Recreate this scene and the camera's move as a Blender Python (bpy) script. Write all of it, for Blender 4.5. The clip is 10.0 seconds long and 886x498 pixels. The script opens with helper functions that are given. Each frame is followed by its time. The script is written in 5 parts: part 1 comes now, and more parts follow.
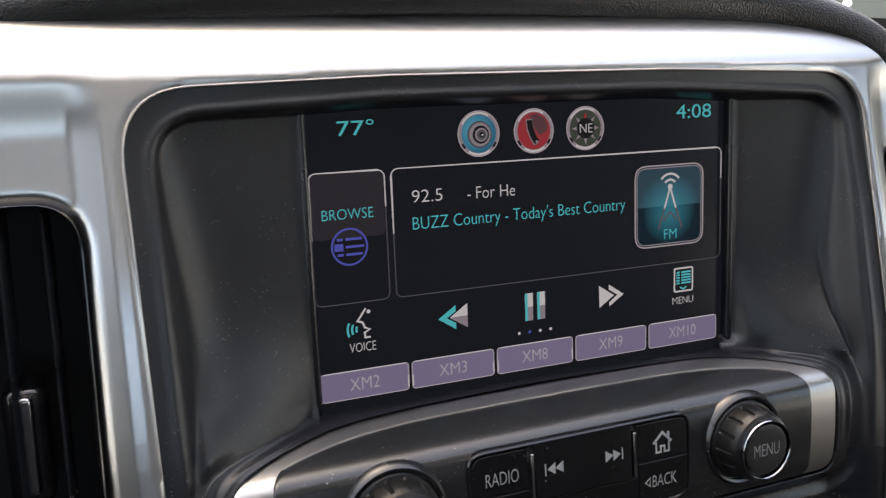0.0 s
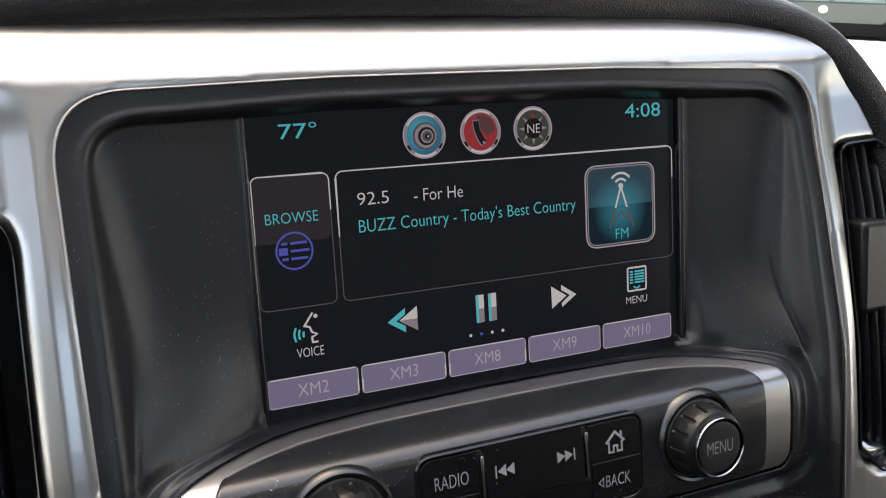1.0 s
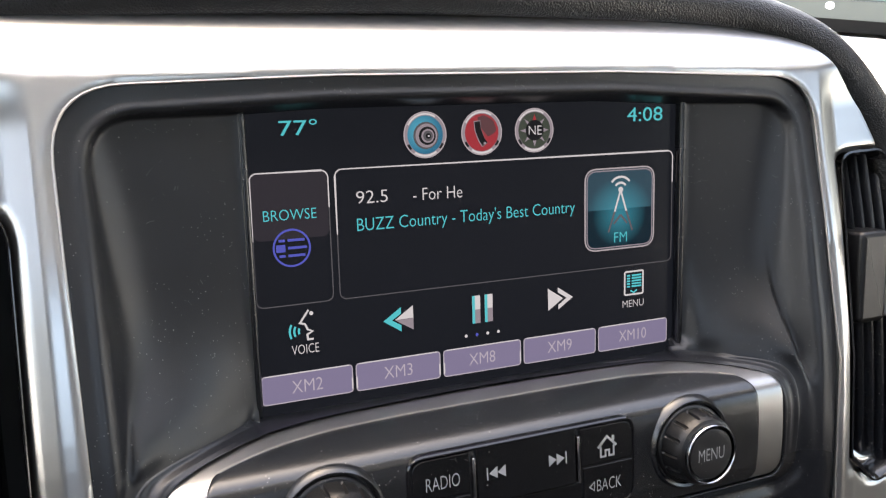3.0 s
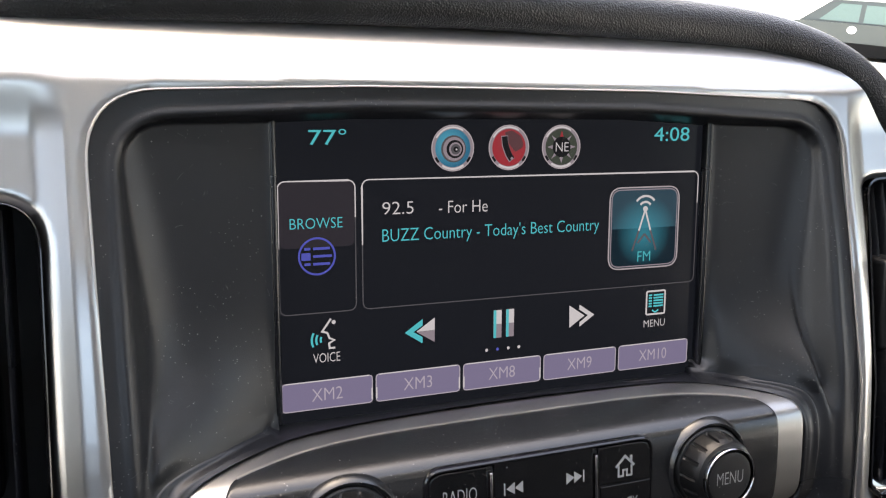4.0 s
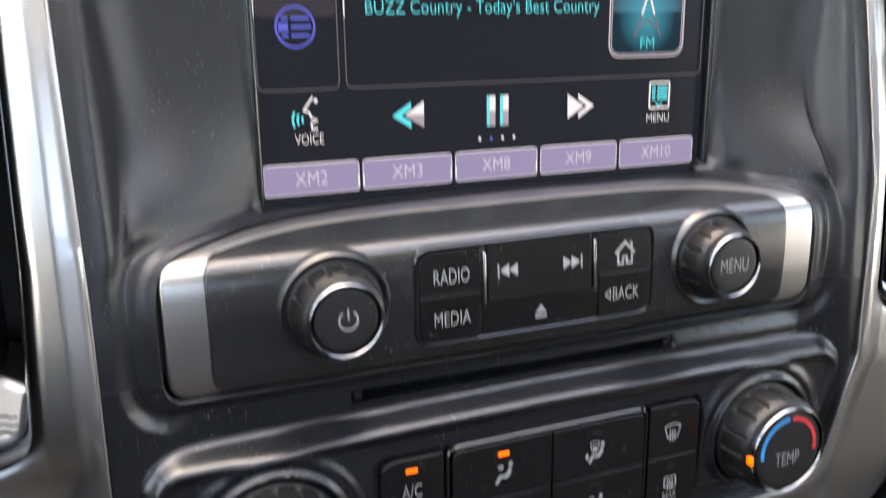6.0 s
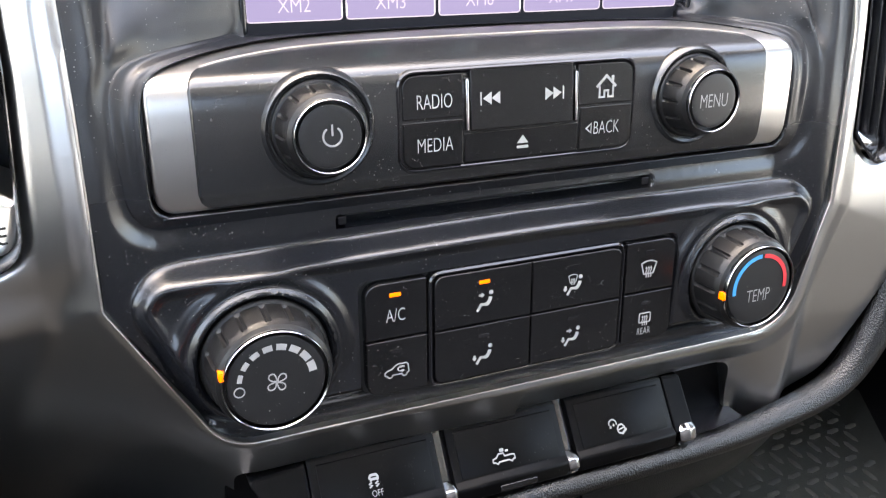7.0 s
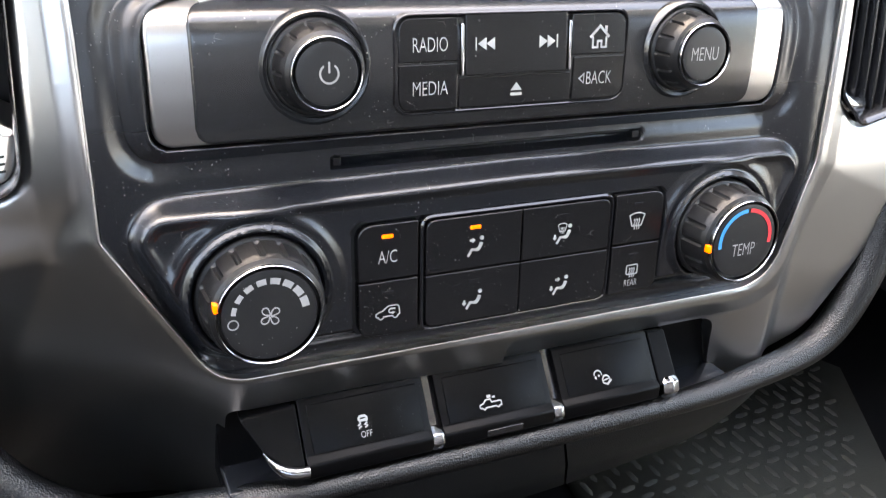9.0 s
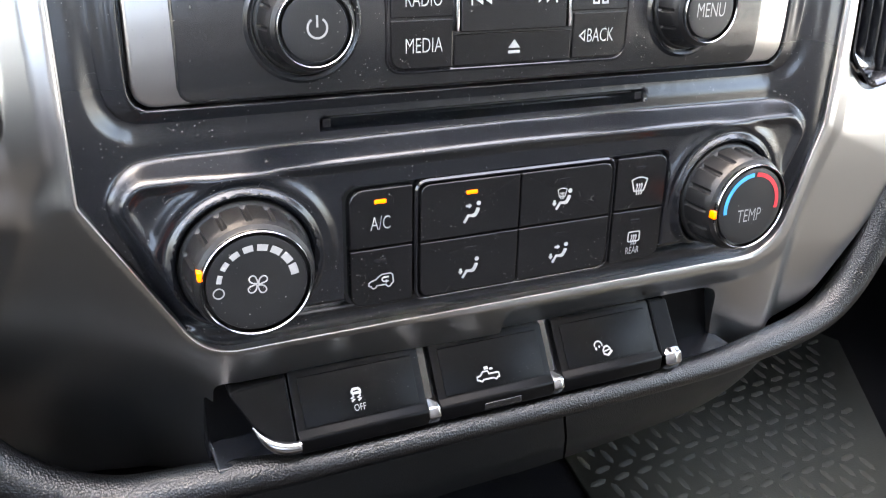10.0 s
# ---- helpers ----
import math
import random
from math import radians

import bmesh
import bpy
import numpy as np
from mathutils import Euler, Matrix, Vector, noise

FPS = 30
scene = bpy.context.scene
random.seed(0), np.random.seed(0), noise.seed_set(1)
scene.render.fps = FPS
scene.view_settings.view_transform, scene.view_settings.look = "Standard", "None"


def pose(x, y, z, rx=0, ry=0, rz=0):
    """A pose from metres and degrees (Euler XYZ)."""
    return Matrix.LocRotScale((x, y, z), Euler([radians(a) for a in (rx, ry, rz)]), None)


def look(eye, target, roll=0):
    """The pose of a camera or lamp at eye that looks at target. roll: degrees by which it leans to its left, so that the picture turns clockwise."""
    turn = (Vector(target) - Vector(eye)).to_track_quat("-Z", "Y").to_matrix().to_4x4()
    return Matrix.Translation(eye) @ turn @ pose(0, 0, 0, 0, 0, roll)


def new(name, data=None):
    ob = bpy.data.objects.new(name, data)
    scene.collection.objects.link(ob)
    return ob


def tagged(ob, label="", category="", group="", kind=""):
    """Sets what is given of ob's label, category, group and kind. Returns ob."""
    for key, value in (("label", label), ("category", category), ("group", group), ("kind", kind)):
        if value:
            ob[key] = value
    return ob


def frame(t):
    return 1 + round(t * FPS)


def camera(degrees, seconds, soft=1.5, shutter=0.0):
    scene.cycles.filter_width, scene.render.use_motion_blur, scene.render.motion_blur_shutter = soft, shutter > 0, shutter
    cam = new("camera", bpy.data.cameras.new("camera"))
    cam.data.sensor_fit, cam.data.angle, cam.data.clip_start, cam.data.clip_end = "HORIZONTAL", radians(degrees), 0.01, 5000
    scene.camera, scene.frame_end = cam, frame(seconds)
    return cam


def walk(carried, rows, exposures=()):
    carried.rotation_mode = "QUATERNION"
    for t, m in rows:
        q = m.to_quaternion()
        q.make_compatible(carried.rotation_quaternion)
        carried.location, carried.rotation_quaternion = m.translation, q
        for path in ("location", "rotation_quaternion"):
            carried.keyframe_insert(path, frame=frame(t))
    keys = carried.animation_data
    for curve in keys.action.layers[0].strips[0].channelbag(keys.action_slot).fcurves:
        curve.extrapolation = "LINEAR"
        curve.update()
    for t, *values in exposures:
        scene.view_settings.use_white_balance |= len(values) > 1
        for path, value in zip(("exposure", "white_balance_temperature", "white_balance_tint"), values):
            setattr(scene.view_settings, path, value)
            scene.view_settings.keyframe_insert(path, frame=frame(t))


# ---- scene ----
cam = camera(54.8, 10.0, soft=1.15, shutter=0.4)
PATH = [
    (0, (-0.154, -0.285, 0.049), (0.59, 1.543, -0.274), -2.3),
    (0.5, (-0.145, -0.287, 0.05), (0.625, 1.533, -0.261), -2.8),
    (1, (-0.141, -0.289, 0.045), (0.637, 1.529, -0.255), -3.2),
    (1.5, (-0.141, -0.29, 0.05), (0.638, 1.527, -0.253), -3.2),
    (2, (-0.144, -0.291, 0.048), (0.635, 1.524, -0.267), -2.5),
    (2.5, (-0.143, -0.292, 0.044), (0.635, 1.521, -0.287), -2.0),
    (3, (-0.14, -0.288, 0.05), (0.638, 1.525, -0.282), -1.6),
    (3.2, (-0.145, -0.286, 0.051), (0.624, 1.534, -0.26), -1.2),
    (4.5, (-0.142, -0.287, 0.049), (0.61, 1.541, -0.258), 0.4),
    (5, (-0.14, -0.28, 0.04), (0.604, 1.545, -0.301), 0.5),
    (5.5, (-0.141, -0.284, 0.033), (0.591, 1.539, -0.342), -0.1),
    (6, (-0.136, -0.282, 0.003), (0.585, 1.513, -0.505), -0.8),
    (6.2, (-0.14, -0.287, -0.011), (0.595, 1.483, -0.584), -0.7),
    (7.3, (-0.142, -0.294, -0.025), (0.594, 1.427, -0.731), -0.1),
    (7.5, (-0.143, -0.294, -0.025), (0.596, 1.422, -0.739), 0.1),
    (8, (-0.146, -0.3, -0.028), (0.595, 1.414, -0.743), 0.4),
    (8.5, (-0.147, -0.303, -0.03), (0.603, 1.408, -0.745), 0.9),
    (9, (-0.146, -0.302, -0.036), (0.609, 1.402, -0.762), 1.2),
    (9.5, (-0.142, -0.295, -0.042), (0.618, 1.395, -0.793), 1.2),
    (10, (-0.142, -0.293, -0.044), (0.616, 1.387, -0.819), 1.1),
]
# Panel frame: x right, z up along the display, d out towards the seats (millimetres).
BACK = 11.0                                   # degrees by which the console leans back
P = pose(0, 0, 1.25, -BACK, 0, 0)
EXPOSURE = 2.85
walk(cam, [(t, P @ look(eye, target, roll)) for t, eye, target, roll in PATH],
     [(t, EXPOSURE + up, 7480, 10) for t, up in ((0, -0.13), (2.5, -0.08), (3, 0.45), (3.2, 0.45), (4.4, 0.15), (5, 0.12), (5.6, 0.77), (6.2, 1.25), (7.2, 1.82), (8.5, 1.8), (9.2, 1.85), (10, 2.2))])

# ---------------------------------------------------------------- light
world = bpy.data.worlds.new("world")
scene.world = world
world.use_nodes = True
sky = world.node_tree.nodes.new("ShaderNodeTexSky")
sky.sky_type, sky.sun_disc = "NISHITA", False
sky.sun_elevation, sky.sun_rotation = radians(55), radians(345)
sky.air_density, sky.dust_density, sky.ozone_density = 1.0, 6.5, 0.5
world.node_tree.links.new(sky.outputs[0], world.node_tree.nodes["Background"].inputs[0])
world.node_tree.nodes["Background"].inputs[1].default_value = 0.15
sun = new("sun", bpy.data.lights.new("sun", "SUN"))
sun.data.energy, sun.data.angle, sun.data.color = 3.0, radians(0.6), (1, 0.95, 0.88)
sun.matrix_world = look((0, 0, 0), (0.15, -0.55, -0.82))

# ---------------------------------------------------------------- materials
def mat(name, color, rough=0.5, metal=0.0, grain=0.0, scale=900.0, vary=0.12, spread=40.0, coat=0.0,
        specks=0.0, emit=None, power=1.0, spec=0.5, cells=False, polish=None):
    m = bpy.data.materials.new(name)
    m.use_nodes = True
    n, l = m.node_tree.nodes, m.node_tree.links
    b = n["Principled BSDF"]
    b.inputs["Roughness"].default_value = rough
    b.inputs["Metallic"].default_value = metal
    b.inputs["Specular IOR Level"].default_value = spec
    b.inputs["Coat Weight"].default_value = coat
    b.inputs["Coat Roughness"].default_value = 0.08
    if emit:
        b.inputs["Emission Color"].default_value = (*emit, 1)
        b.inputs["Emission Strength"].default_value = power
    co = n.new("ShaderNodeTexCoord")
    big = n.new("ShaderNodeTexNoise")
    big.inputs["Scale"].default_value, big.inputs["Detail"].default_value = spread, 4
    l.new(co.outputs["Object"], big.inputs["Vector"])
    mix = n.new("ShaderNodeMix")
    mix.data_type = "RGBA"
    mix.inputs[6].default_value = (*[c * (1 - vary) for c in color], 1)
    mix.inputs[7].default_value = (*[min(1, c * (1 + vary)) for c in color], 1)
    l.new(big.outputs["Fac"], mix.inputs[0])
    out = mix.outputs[2]
    ru = n.new("ShaderNodeMapRange")
    ru.inputs[3].default_value, ru.inputs[4].default_value = max(0.02, rough * (1 - min(vary, 0.12))), min(1, rough * (1 + min(vary, 0.12)))
    l.new(big.outputs["Fac"], ru.inputs[0])
    l.new(ru.outputs[0], b.inputs["Roughness"])
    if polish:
        # smoother towards the lower end
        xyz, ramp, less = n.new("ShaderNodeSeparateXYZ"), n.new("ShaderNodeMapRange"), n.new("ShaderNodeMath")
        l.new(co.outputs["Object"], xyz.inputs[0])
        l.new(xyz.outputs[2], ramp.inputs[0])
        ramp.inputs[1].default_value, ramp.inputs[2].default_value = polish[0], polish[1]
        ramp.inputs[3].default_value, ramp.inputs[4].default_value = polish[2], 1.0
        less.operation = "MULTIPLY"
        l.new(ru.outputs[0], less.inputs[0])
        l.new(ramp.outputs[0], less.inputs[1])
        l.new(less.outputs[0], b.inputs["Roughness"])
    if specks:
        # sparse fine dust, thicker in patches, and short curved hairline scratches
        def math_node(kind, a, b):
            k = n.new("ShaderNodeMath")
            k.operation = kind
            for slot, v in ((0, a), (1, b)):
                if isinstance(v, (int, float)):
                    k.inputs[slot].default_value = v
                else:
                    l.new(v, k.inputs[slot])
            return k.outputs[0]

        def noise_node(size, detail):
            k = n.new("ShaderNodeTexNoise")
            k.inputs["Scale"].default_value, k.inputs["Detail"].default_value = size, detail
            l.new(co.outputs["Object"], k.inputs["Vector"])
            return k

        patch = noise_node(45, 4)
        both = None
        for size, share, radius in ((1500, 0.98, 0.26), (800, 0.993, 0.2)):
            dust = n.new("ShaderNodeTexVoronoi")
            dust.inputs["Scale"].default_value = size
            l.new(co.outputs["Object"], dust.inputs["Vector"])
            tone = n.new("ShaderNodeSeparateColor")
            l.new(dust.outputs["Color"], tone.inputs[0])
            rare = math_node("GREATER_THAN", math_node("ADD", tone.outputs[0], math_node("MULTIPLY", patch.outputs["Fac"], 0.3)), share + 0.15)
            dot = math_node("MULTIPLY", math_node("LESS_THAN", dust.outputs["Distance"], radius), rare)
            both = dot if both is None else math_node("MAXIMUM", both, dot)
        bend = n.new("ShaderNodeVectorMath")
        bend.operation = "MULTIPLY_ADD"
        bend.inputs[1].default_value = (0.014, 0.014, 0.014)
        l.new(patch.outputs["Color"], bend.inputs[0])
        l.new(co.outputs["Object"], bend.inputs[2])
        for size, width, least, faint in ((95, 0.006, 0.66, 0.35), (240, 0.012, 0.69, 0.3)):
            hair = n.new("ShaderNodeTexVoronoi")
            hair.feature, hair.inputs["Scale"].default_value = "DISTANCE_TO_EDGE", size
            l.new(bend.outputs[0], hair.inputs["Vector"])
            some = noise_node(size * 1.9, 2)
            line = math_node("MULTIPLY", math_node("LESS_THAN", hair.outputs["Distance"], width), math_node("GREATER_THAN", some.outputs["Fac"], least))
            both = math_node("MAXIMUM", both, math_node("MULTIPLY", line, faint))
        both = math_node("MULTIPLY", both, specks)
        dm = n.new("ShaderNodeMix")
        dm.data_type = "RGBA"
        dm.inputs[7].default_value = (0.20, 0.195, 0.185, 1)
        l.new(both, dm.inputs[0])
        l.new(out, dm.inputs[6])
        out = dm.outputs[2]
    l.new(out, b.inputs["Base Color"])
    if grain:
        tex = n.new("ShaderNodeTexVoronoi" if cells else "ShaderNodeTexNoise")
        tex.inputs["Scale"].default_value = scale
        l.new(co.outputs["Object"], tex.inputs["Vector"])
        bump = n.new("ShaderNodeBump")
        bump.inputs["Strength"].default_value, bump.inputs["Distance"].default_value = grain, 0.0004
        l.new(tex.outputs[0], bump.inputs["Height"])
        l.new(bump.outputs[0], b.inputs["Normal"])
    return m


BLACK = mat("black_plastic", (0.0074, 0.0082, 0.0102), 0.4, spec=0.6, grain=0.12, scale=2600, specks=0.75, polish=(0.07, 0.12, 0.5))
PLATE = mat("satin_black_plate", (0.013, 0.0135, 0.0145), 0.22, spec=0.68, grain=0.08, scale=2600, specks=0.85)
BUTTON = mat("button_plastic", (0.005, 0.005, 0.0055), 0.24, spec=0.4, grain=0.12, scale=3000, specks=0.6)
CAP = mat("knob_cap", (0.009, 0.009, 0.0095), 0.42, spec=0.5, grain=0.14, scale=2600, specks=0.9)
RUBBER = mat("knob_rubber", (0.006, 0.006, 0.0064), 0.36, spec=0.4, grain=0.25, scale=2200, specks=0.3)
GLOSS = mat("gloss_black", (0.008, 0.008, 0.009), 0.16, coat=0.3)
DEEP = mat("dark_hollow", (0.008, 0.008, 0.008), 0.7)
SILVER = mat("satin_silver_paint", (0.49, 0.49, 0.485), 0.30, metal=1.0, vary=0.02)
STRIP = mat("brushed_silver", (0.40, 0.392, 0.38), 0.33, metal=1.0, grain=0.05, scale=2500, vary=0.05, specks=0.15)
EDGING = mat("taupe_metal_edge", (0.5, 0.47, 0.44), 0.36, metal=1.0, vary=0.05)
CHROME = mat("chrome", (0.36, 0.36, 0.37), 0.16, metal=1.0, vary=0.02)
LEATHER = mat("charcoal_leather", (0.003, 0.003, 0.0033), 0.3, spec=0.55, grain=0.6, scale=1300, cells=True, vary=0.2)
LOWER = mat("lower_dash_plastic", (0.0055, 0.0057, 0.006), 0.45, spec=0.25, grain=0.4, scale=1600)
PRINT = mat("white_print", (0.31, 0.31, 0.305), 0.5, vary=0.03)
BLUE = mat("blue_print", (0.03, 0.28, 0.62), 0.5, vary=0.03)
RED = mat("red_print", (0.62, 0.03, 0.04), 0.5, vary=0.03)
AMBER = mat("amber_light", (0.4, 0.09, 0.0), 0.4, emit=(1.0, 0.115, 0.0), power=0.14)
MAT = mat("floor_mat_rubber", (0.03, 0.0315, 0.027), 0.65, spec=0.18, grain=0.4, scale=500, vary=0.25, spread=12, specks=0.3)
CARPET = mat("dark_carpet", (0.0032, 0.0033, 0.0037), 0.95, spec=0.05, grain=0.8, scale=900)
LINER = mat("pale_cabin_lining", (0.64, 0.645, 0.66), 0.9, vary=0.1, spread=8)
KEYTOP = mat("matt_black_keytop", (0.002, 0.002, 0.0022), 0.36, spec=0.08, grain=0.1, scale=3000, specks=0.15)
TAN = mat("grey_cabin_lining", (0.09, 0.098, 0.115), 0.85, vary=0.1, spread=8)
REFLECTED = mat("reflected_blue_grey", (0.011, 0.013, 0.018), 0.95, spec=0.1, grain=0.5, scale=700, vary=0.2, spread=9)
# lighter passenger copy of the door trim, brightening reflections from that side
TRIMLIT = mat("lit_side_door_trim", (0.036, 0.037, 0.039), 0.8, spec=0.2, vary=0.1, spread=8)
TRIMDARK = mat("dark_door_trim", (0.012, 0.0125, 0.014), 0.8, spec=0.2, vary=0.1, spread=8)
GROUND = mat("pale_concrete", (0.38, 0.40, 0.415), 0.9, vary=0.12, spread=0.8, grain=0.3, scale=60)
EMBLEM = mat("white_emblem", (0.8, 0.8, 0.78), 0.5, vary=0.03)
PAINT = mat("grey_green_car_paint", (0.06, 0.07, 0.066), 0.4, spec=0.4, vary=0.05, spread=2)
TYRE = mat("tyre_rubber", (0.008, 0.008, 0.008), 0.9, spec=0.1)
GLASSY = mat("car_window", (0.12, 0.17, 0.15), 0.12, spec=0.4)
LAMP = mat("clear_lamp", (0.8, 0.8, 0.78), 0.1)


DIMMER = 0.195                                 # brightness of the display


def glow(name, color, power=0.42):
    return mat(name, [c * 0.02 for c in color], 0.5, vary=0.0, emit=color, power=power * DIMMER, spec=0.1)


SCREEN = mat("display_glass", (0.004, 0.004, 0.005), 0.2, vary=0.05, emit=(0.010, 0.012, 0.018), power=0.08, spec=0.1)
TEAL = glow("display_teal", (0.08, 0.64, 0.78))
WHITE = glow("display_white", (0.74, 0.73, 0.83))
GREY = glow("display_grey", (0.34, 0.30, 0.38))
DIM = glow("display_dim_line", (0.11, 0.11, 0.135))
LILAC = glow("display_lilac", (0.19, 0.172, 0.31), 0.55)
LILACTEXT = glow("display_lilac_text", (0.52, 0.48, 0.63), 0.45)
KEYLINE = glow("display_key_line", (0.52, 0.49, 0.62))
INDIGO = glow("display_indigo", (0.10, 0.12, 0.62))
CYAN = glow("display_cyan", (0.06, 0.38, 0.6))
CRIMSON = glow("display_crimson", (0.42, 0.05, 0.07))
DARKG = glow("display_dark", (0.012, 0.012, 0.016))
MOSS = glow("display_moss", (0.06, 0.075, 0.065))


def tile_glow(name, inner, outer, x, z, reach):
    """A display colour that fades from a bright middle at a place of the display."""
    m = glow(name, inner)
    n, l = m.node_tree.nodes, m.node_tree.links
    co, gap = n.new("ShaderNodeTexCoord"), n.new("ShaderNodeVectorMath")
    gap.operation, gap.inputs[1].default_value = "DISTANCE", (x / 1000, -0.003, z / 1000)
    l.new(co.outputs["Object"], gap.inputs[0])
    fade, mix = n.new("ShaderNodeMapRange"), n.new("ShaderNodeMix")
    fade.inputs[2].default_value = reach / 1000
    l.new(gap.outputs["Value"], fade.inputs[0])
    mix.data_type = "RGBA"
    mix.inputs[6].default_value, mix.inputs[7].default_value = (*inner, 1), (*outer, 1)
    l.new(fade.outputs[0], mix.inputs[0])
    l.new(mix.outputs[2], n["Principled BSDF"].inputs["Emission Color"])
    return m


TILE = tile_glow("display_tile", (0.05, 0.34, 0.50), (0.03, 0.07, 0.11), 62, 61, 16)
TILEDARK = tile_glow("display_tile_dark", (0.03, 0.27, 0.40), (0.002, 0.012, 0.024), 62, 61, 13)
CYAN = tile_glow("display_cyan", (0.10, 0.50, 0.75), (0.03, 0.18, 0.34), -24, 98, 8)
CRIMSON = tile_glow("display_crimson", (0.30, 0.07, 0.09), (0.42, 0.04, 0.06), 1, 99, 6)

# ---------------------------------------------------------------- builders
ORIGIN = {}


def V(x, z, d):
    return Vector((x / 1000, -d / 1000, z / 1000))


def thing(name, x, z, d, label, category, kind="", group=""):
    """A top-level thing of the console, its base at that place of the panel frame."""
    ob = new(name)
    ob.empty_display_size = 0.02
    ob.matrix_world = P @ Matrix.Translation(V(x, z, d))
    ORIGIN[ob] = V(x, z, d)
    return tagged(ob, label, category, group, kind)


def part(name, bm, material, parent, label="", smooth=40):
    """Links a bmesh, given in the panel frame, as one mesh under a thing or part."""
    bmesh.ops.recalc_face_normals(bm, faces=bm.faces)
    at = ORIGIN.get(parent, Vector())
    bmesh.ops.translate(bm, vec=-at, verts=bm.verts)
    for e in bm.edges:
        if len(e.link_faces) == 2 and e.smooth and e.calc_face_angle() > radians(smooth):
            e.smooth = False
    for f in bm.faces:
        f.smooth = True
    me = bpy.data.meshes.new(name)
    bm.to_mesh(me)
    bm.free()
    me.materials.append(material)
    ob = new(name, me)
    ob.parent = parent
    ORIGIN[ob] = at
    return tagged(ob, label)


def setting(name, bm, material, label, category, smooth=40):
    """A piece of the setting, in world metres."""
    bmesh.ops.recalc_face_normals(bm, faces=bm.faces)
    me = bpy.data.meshes.new(name)
    bm.to_mesh(me)
    bm.free()
    me.shade_smooth()
    me.set_sharp_from_angle(angle=radians(smooth))
    me.materials.append(material)
    return tagged(new(name, me), label, category, "", "structure")


def rpoly(corners, n=7):
    """A polygon whose corners (x, z, radius) are rounded."""
    out, k = [], len(corners)
    for i, (x, z, r) in enumerate(corners):
        p, a, b = Vector((x, z)), Vector(corners[i - 1][:2]), Vector(corners[(i + 1) % k][:2])
        u, w = (a - p).normalized(), (b - p).normalized()
        if r <= 0:
            out.append((x, z))
            continue
        half = math.acos(max(-1, min(1, u.dot(w)))) / 2
        cut = min(r / math.tan(half), (a - p).length * 0.49, (b - p).length * 0.49)
        s, e = p + u * cut, p + w * cut
        for j in range(n + 1):
            t = j / n
            q = s * (1 - t) ** 2 + p * 2 * t * (1 - t) + e * t ** 2
            out.append((q.x, q.y))
    return out


def rrect(x0, x1, z0, z1, r, n=5):
    return rpoly([(x0, z0, r), (x1, z0, r), (x1, z1, r), (x0, z1, r)], n)


def circle(x, z, r, n=48):
    return [(x + r * math.cos(2 * math.pi * i / n), z + r * math.sin(2 * math.pi * i / n)) for i in range(n)]


def inset(pts, w):
    """The polygon moved inwards by w."""
    k, out = len(pts), []
    area = sum(pts[i - 1][0] * pts[i][1] - pts[i][0] * pts[i - 1][1] for i in range(k))
    s = 1 if area > 0 else -1
    for i in range(k):
        p, a, b = Vector(pts[i]), Vector(pts[i - 1]), Vector(pts[(i + 1) % k])
        u, v = p - a, b - p
        u = u.normalized() if u.length > 1e-6 else v.normalized()
        v = v.normalized() if v.length > 1e-6 else u
        nu, nv = Vector((-u.y, u.x)), Vector((-v.y, v.x))
        m = nu + nv
        m = m / max(0.5, m.length_squared / 2) if m.length > 1e-6 else nu
        out.append((p.x + s * w * m.x, p.y + s * w * m.y))
    return out


def sdf(pts, X, Z):
    """Signed distance from arrays of places to a polygon, below zero inside."""
    best, inside = np.full(X.shape, 1e9), np.zeros(X.shape, bool)
    for (ax, az), (bx, bz) in zip(pts, pts[1:] + pts[:1]):
        ex, ez = bx - ax, bz - az
        h = np.clip(((X - ax) * ex + (Z - az) * ez) / max(1e-9, ex * ex + ez * ez), 0, 1)
        best = np.minimum(best, np.hypot(X - ax - h * ex, Z - az - h * ez))
        if abs(ez) > 1e-9:
            cross = ((az > Z) != (bz > Z)) & (X < ex * (Z - az) / ez + ax)
            inside ^= cross
    return np.where(inside, -best, best)


def sm(a, b, x):
    t = np.clip((x - a) / (b - a), 0, 1)
    return t * t * (3 - 2 * t)


def crisp(face):
    """Keeps a flat face flat beside rounded edges."""
    for e in face.edges:
        e.smooth = False


def slab(bm, pts, d0, d1, bevel=0.5, shape=None, steps=3):
    """A plate with the outline pts from depth d0 out to d1, its front edge rounded; shape(x, z) is added to the front."""
    f = shape or (lambda x, z: 0.0)
    rings = [[bm.verts.new(V(x, z, d0)) for x, z in pts]]
    for j in range(steps + 1):
        a = math.pi / 2 * j / steps
        w = bevel * (1 - math.cos(a))
        up = d1 - bevel + bevel * math.sin(a)
        rings.append([bm.verts.new(V(x, z, up + f(x, z))) for x, z in (inset(pts, w) if w else pts)])
    for a, b in zip(rings, rings[1:]):
        for i in range(len(pts)):
            bm.faces.new((a[i - 1], a[i], b[i], b[i - 1]))
    crisp(bm.faces.new(rings[-1]))
    bm.faces.new(rings[0][::-1])
    return bm


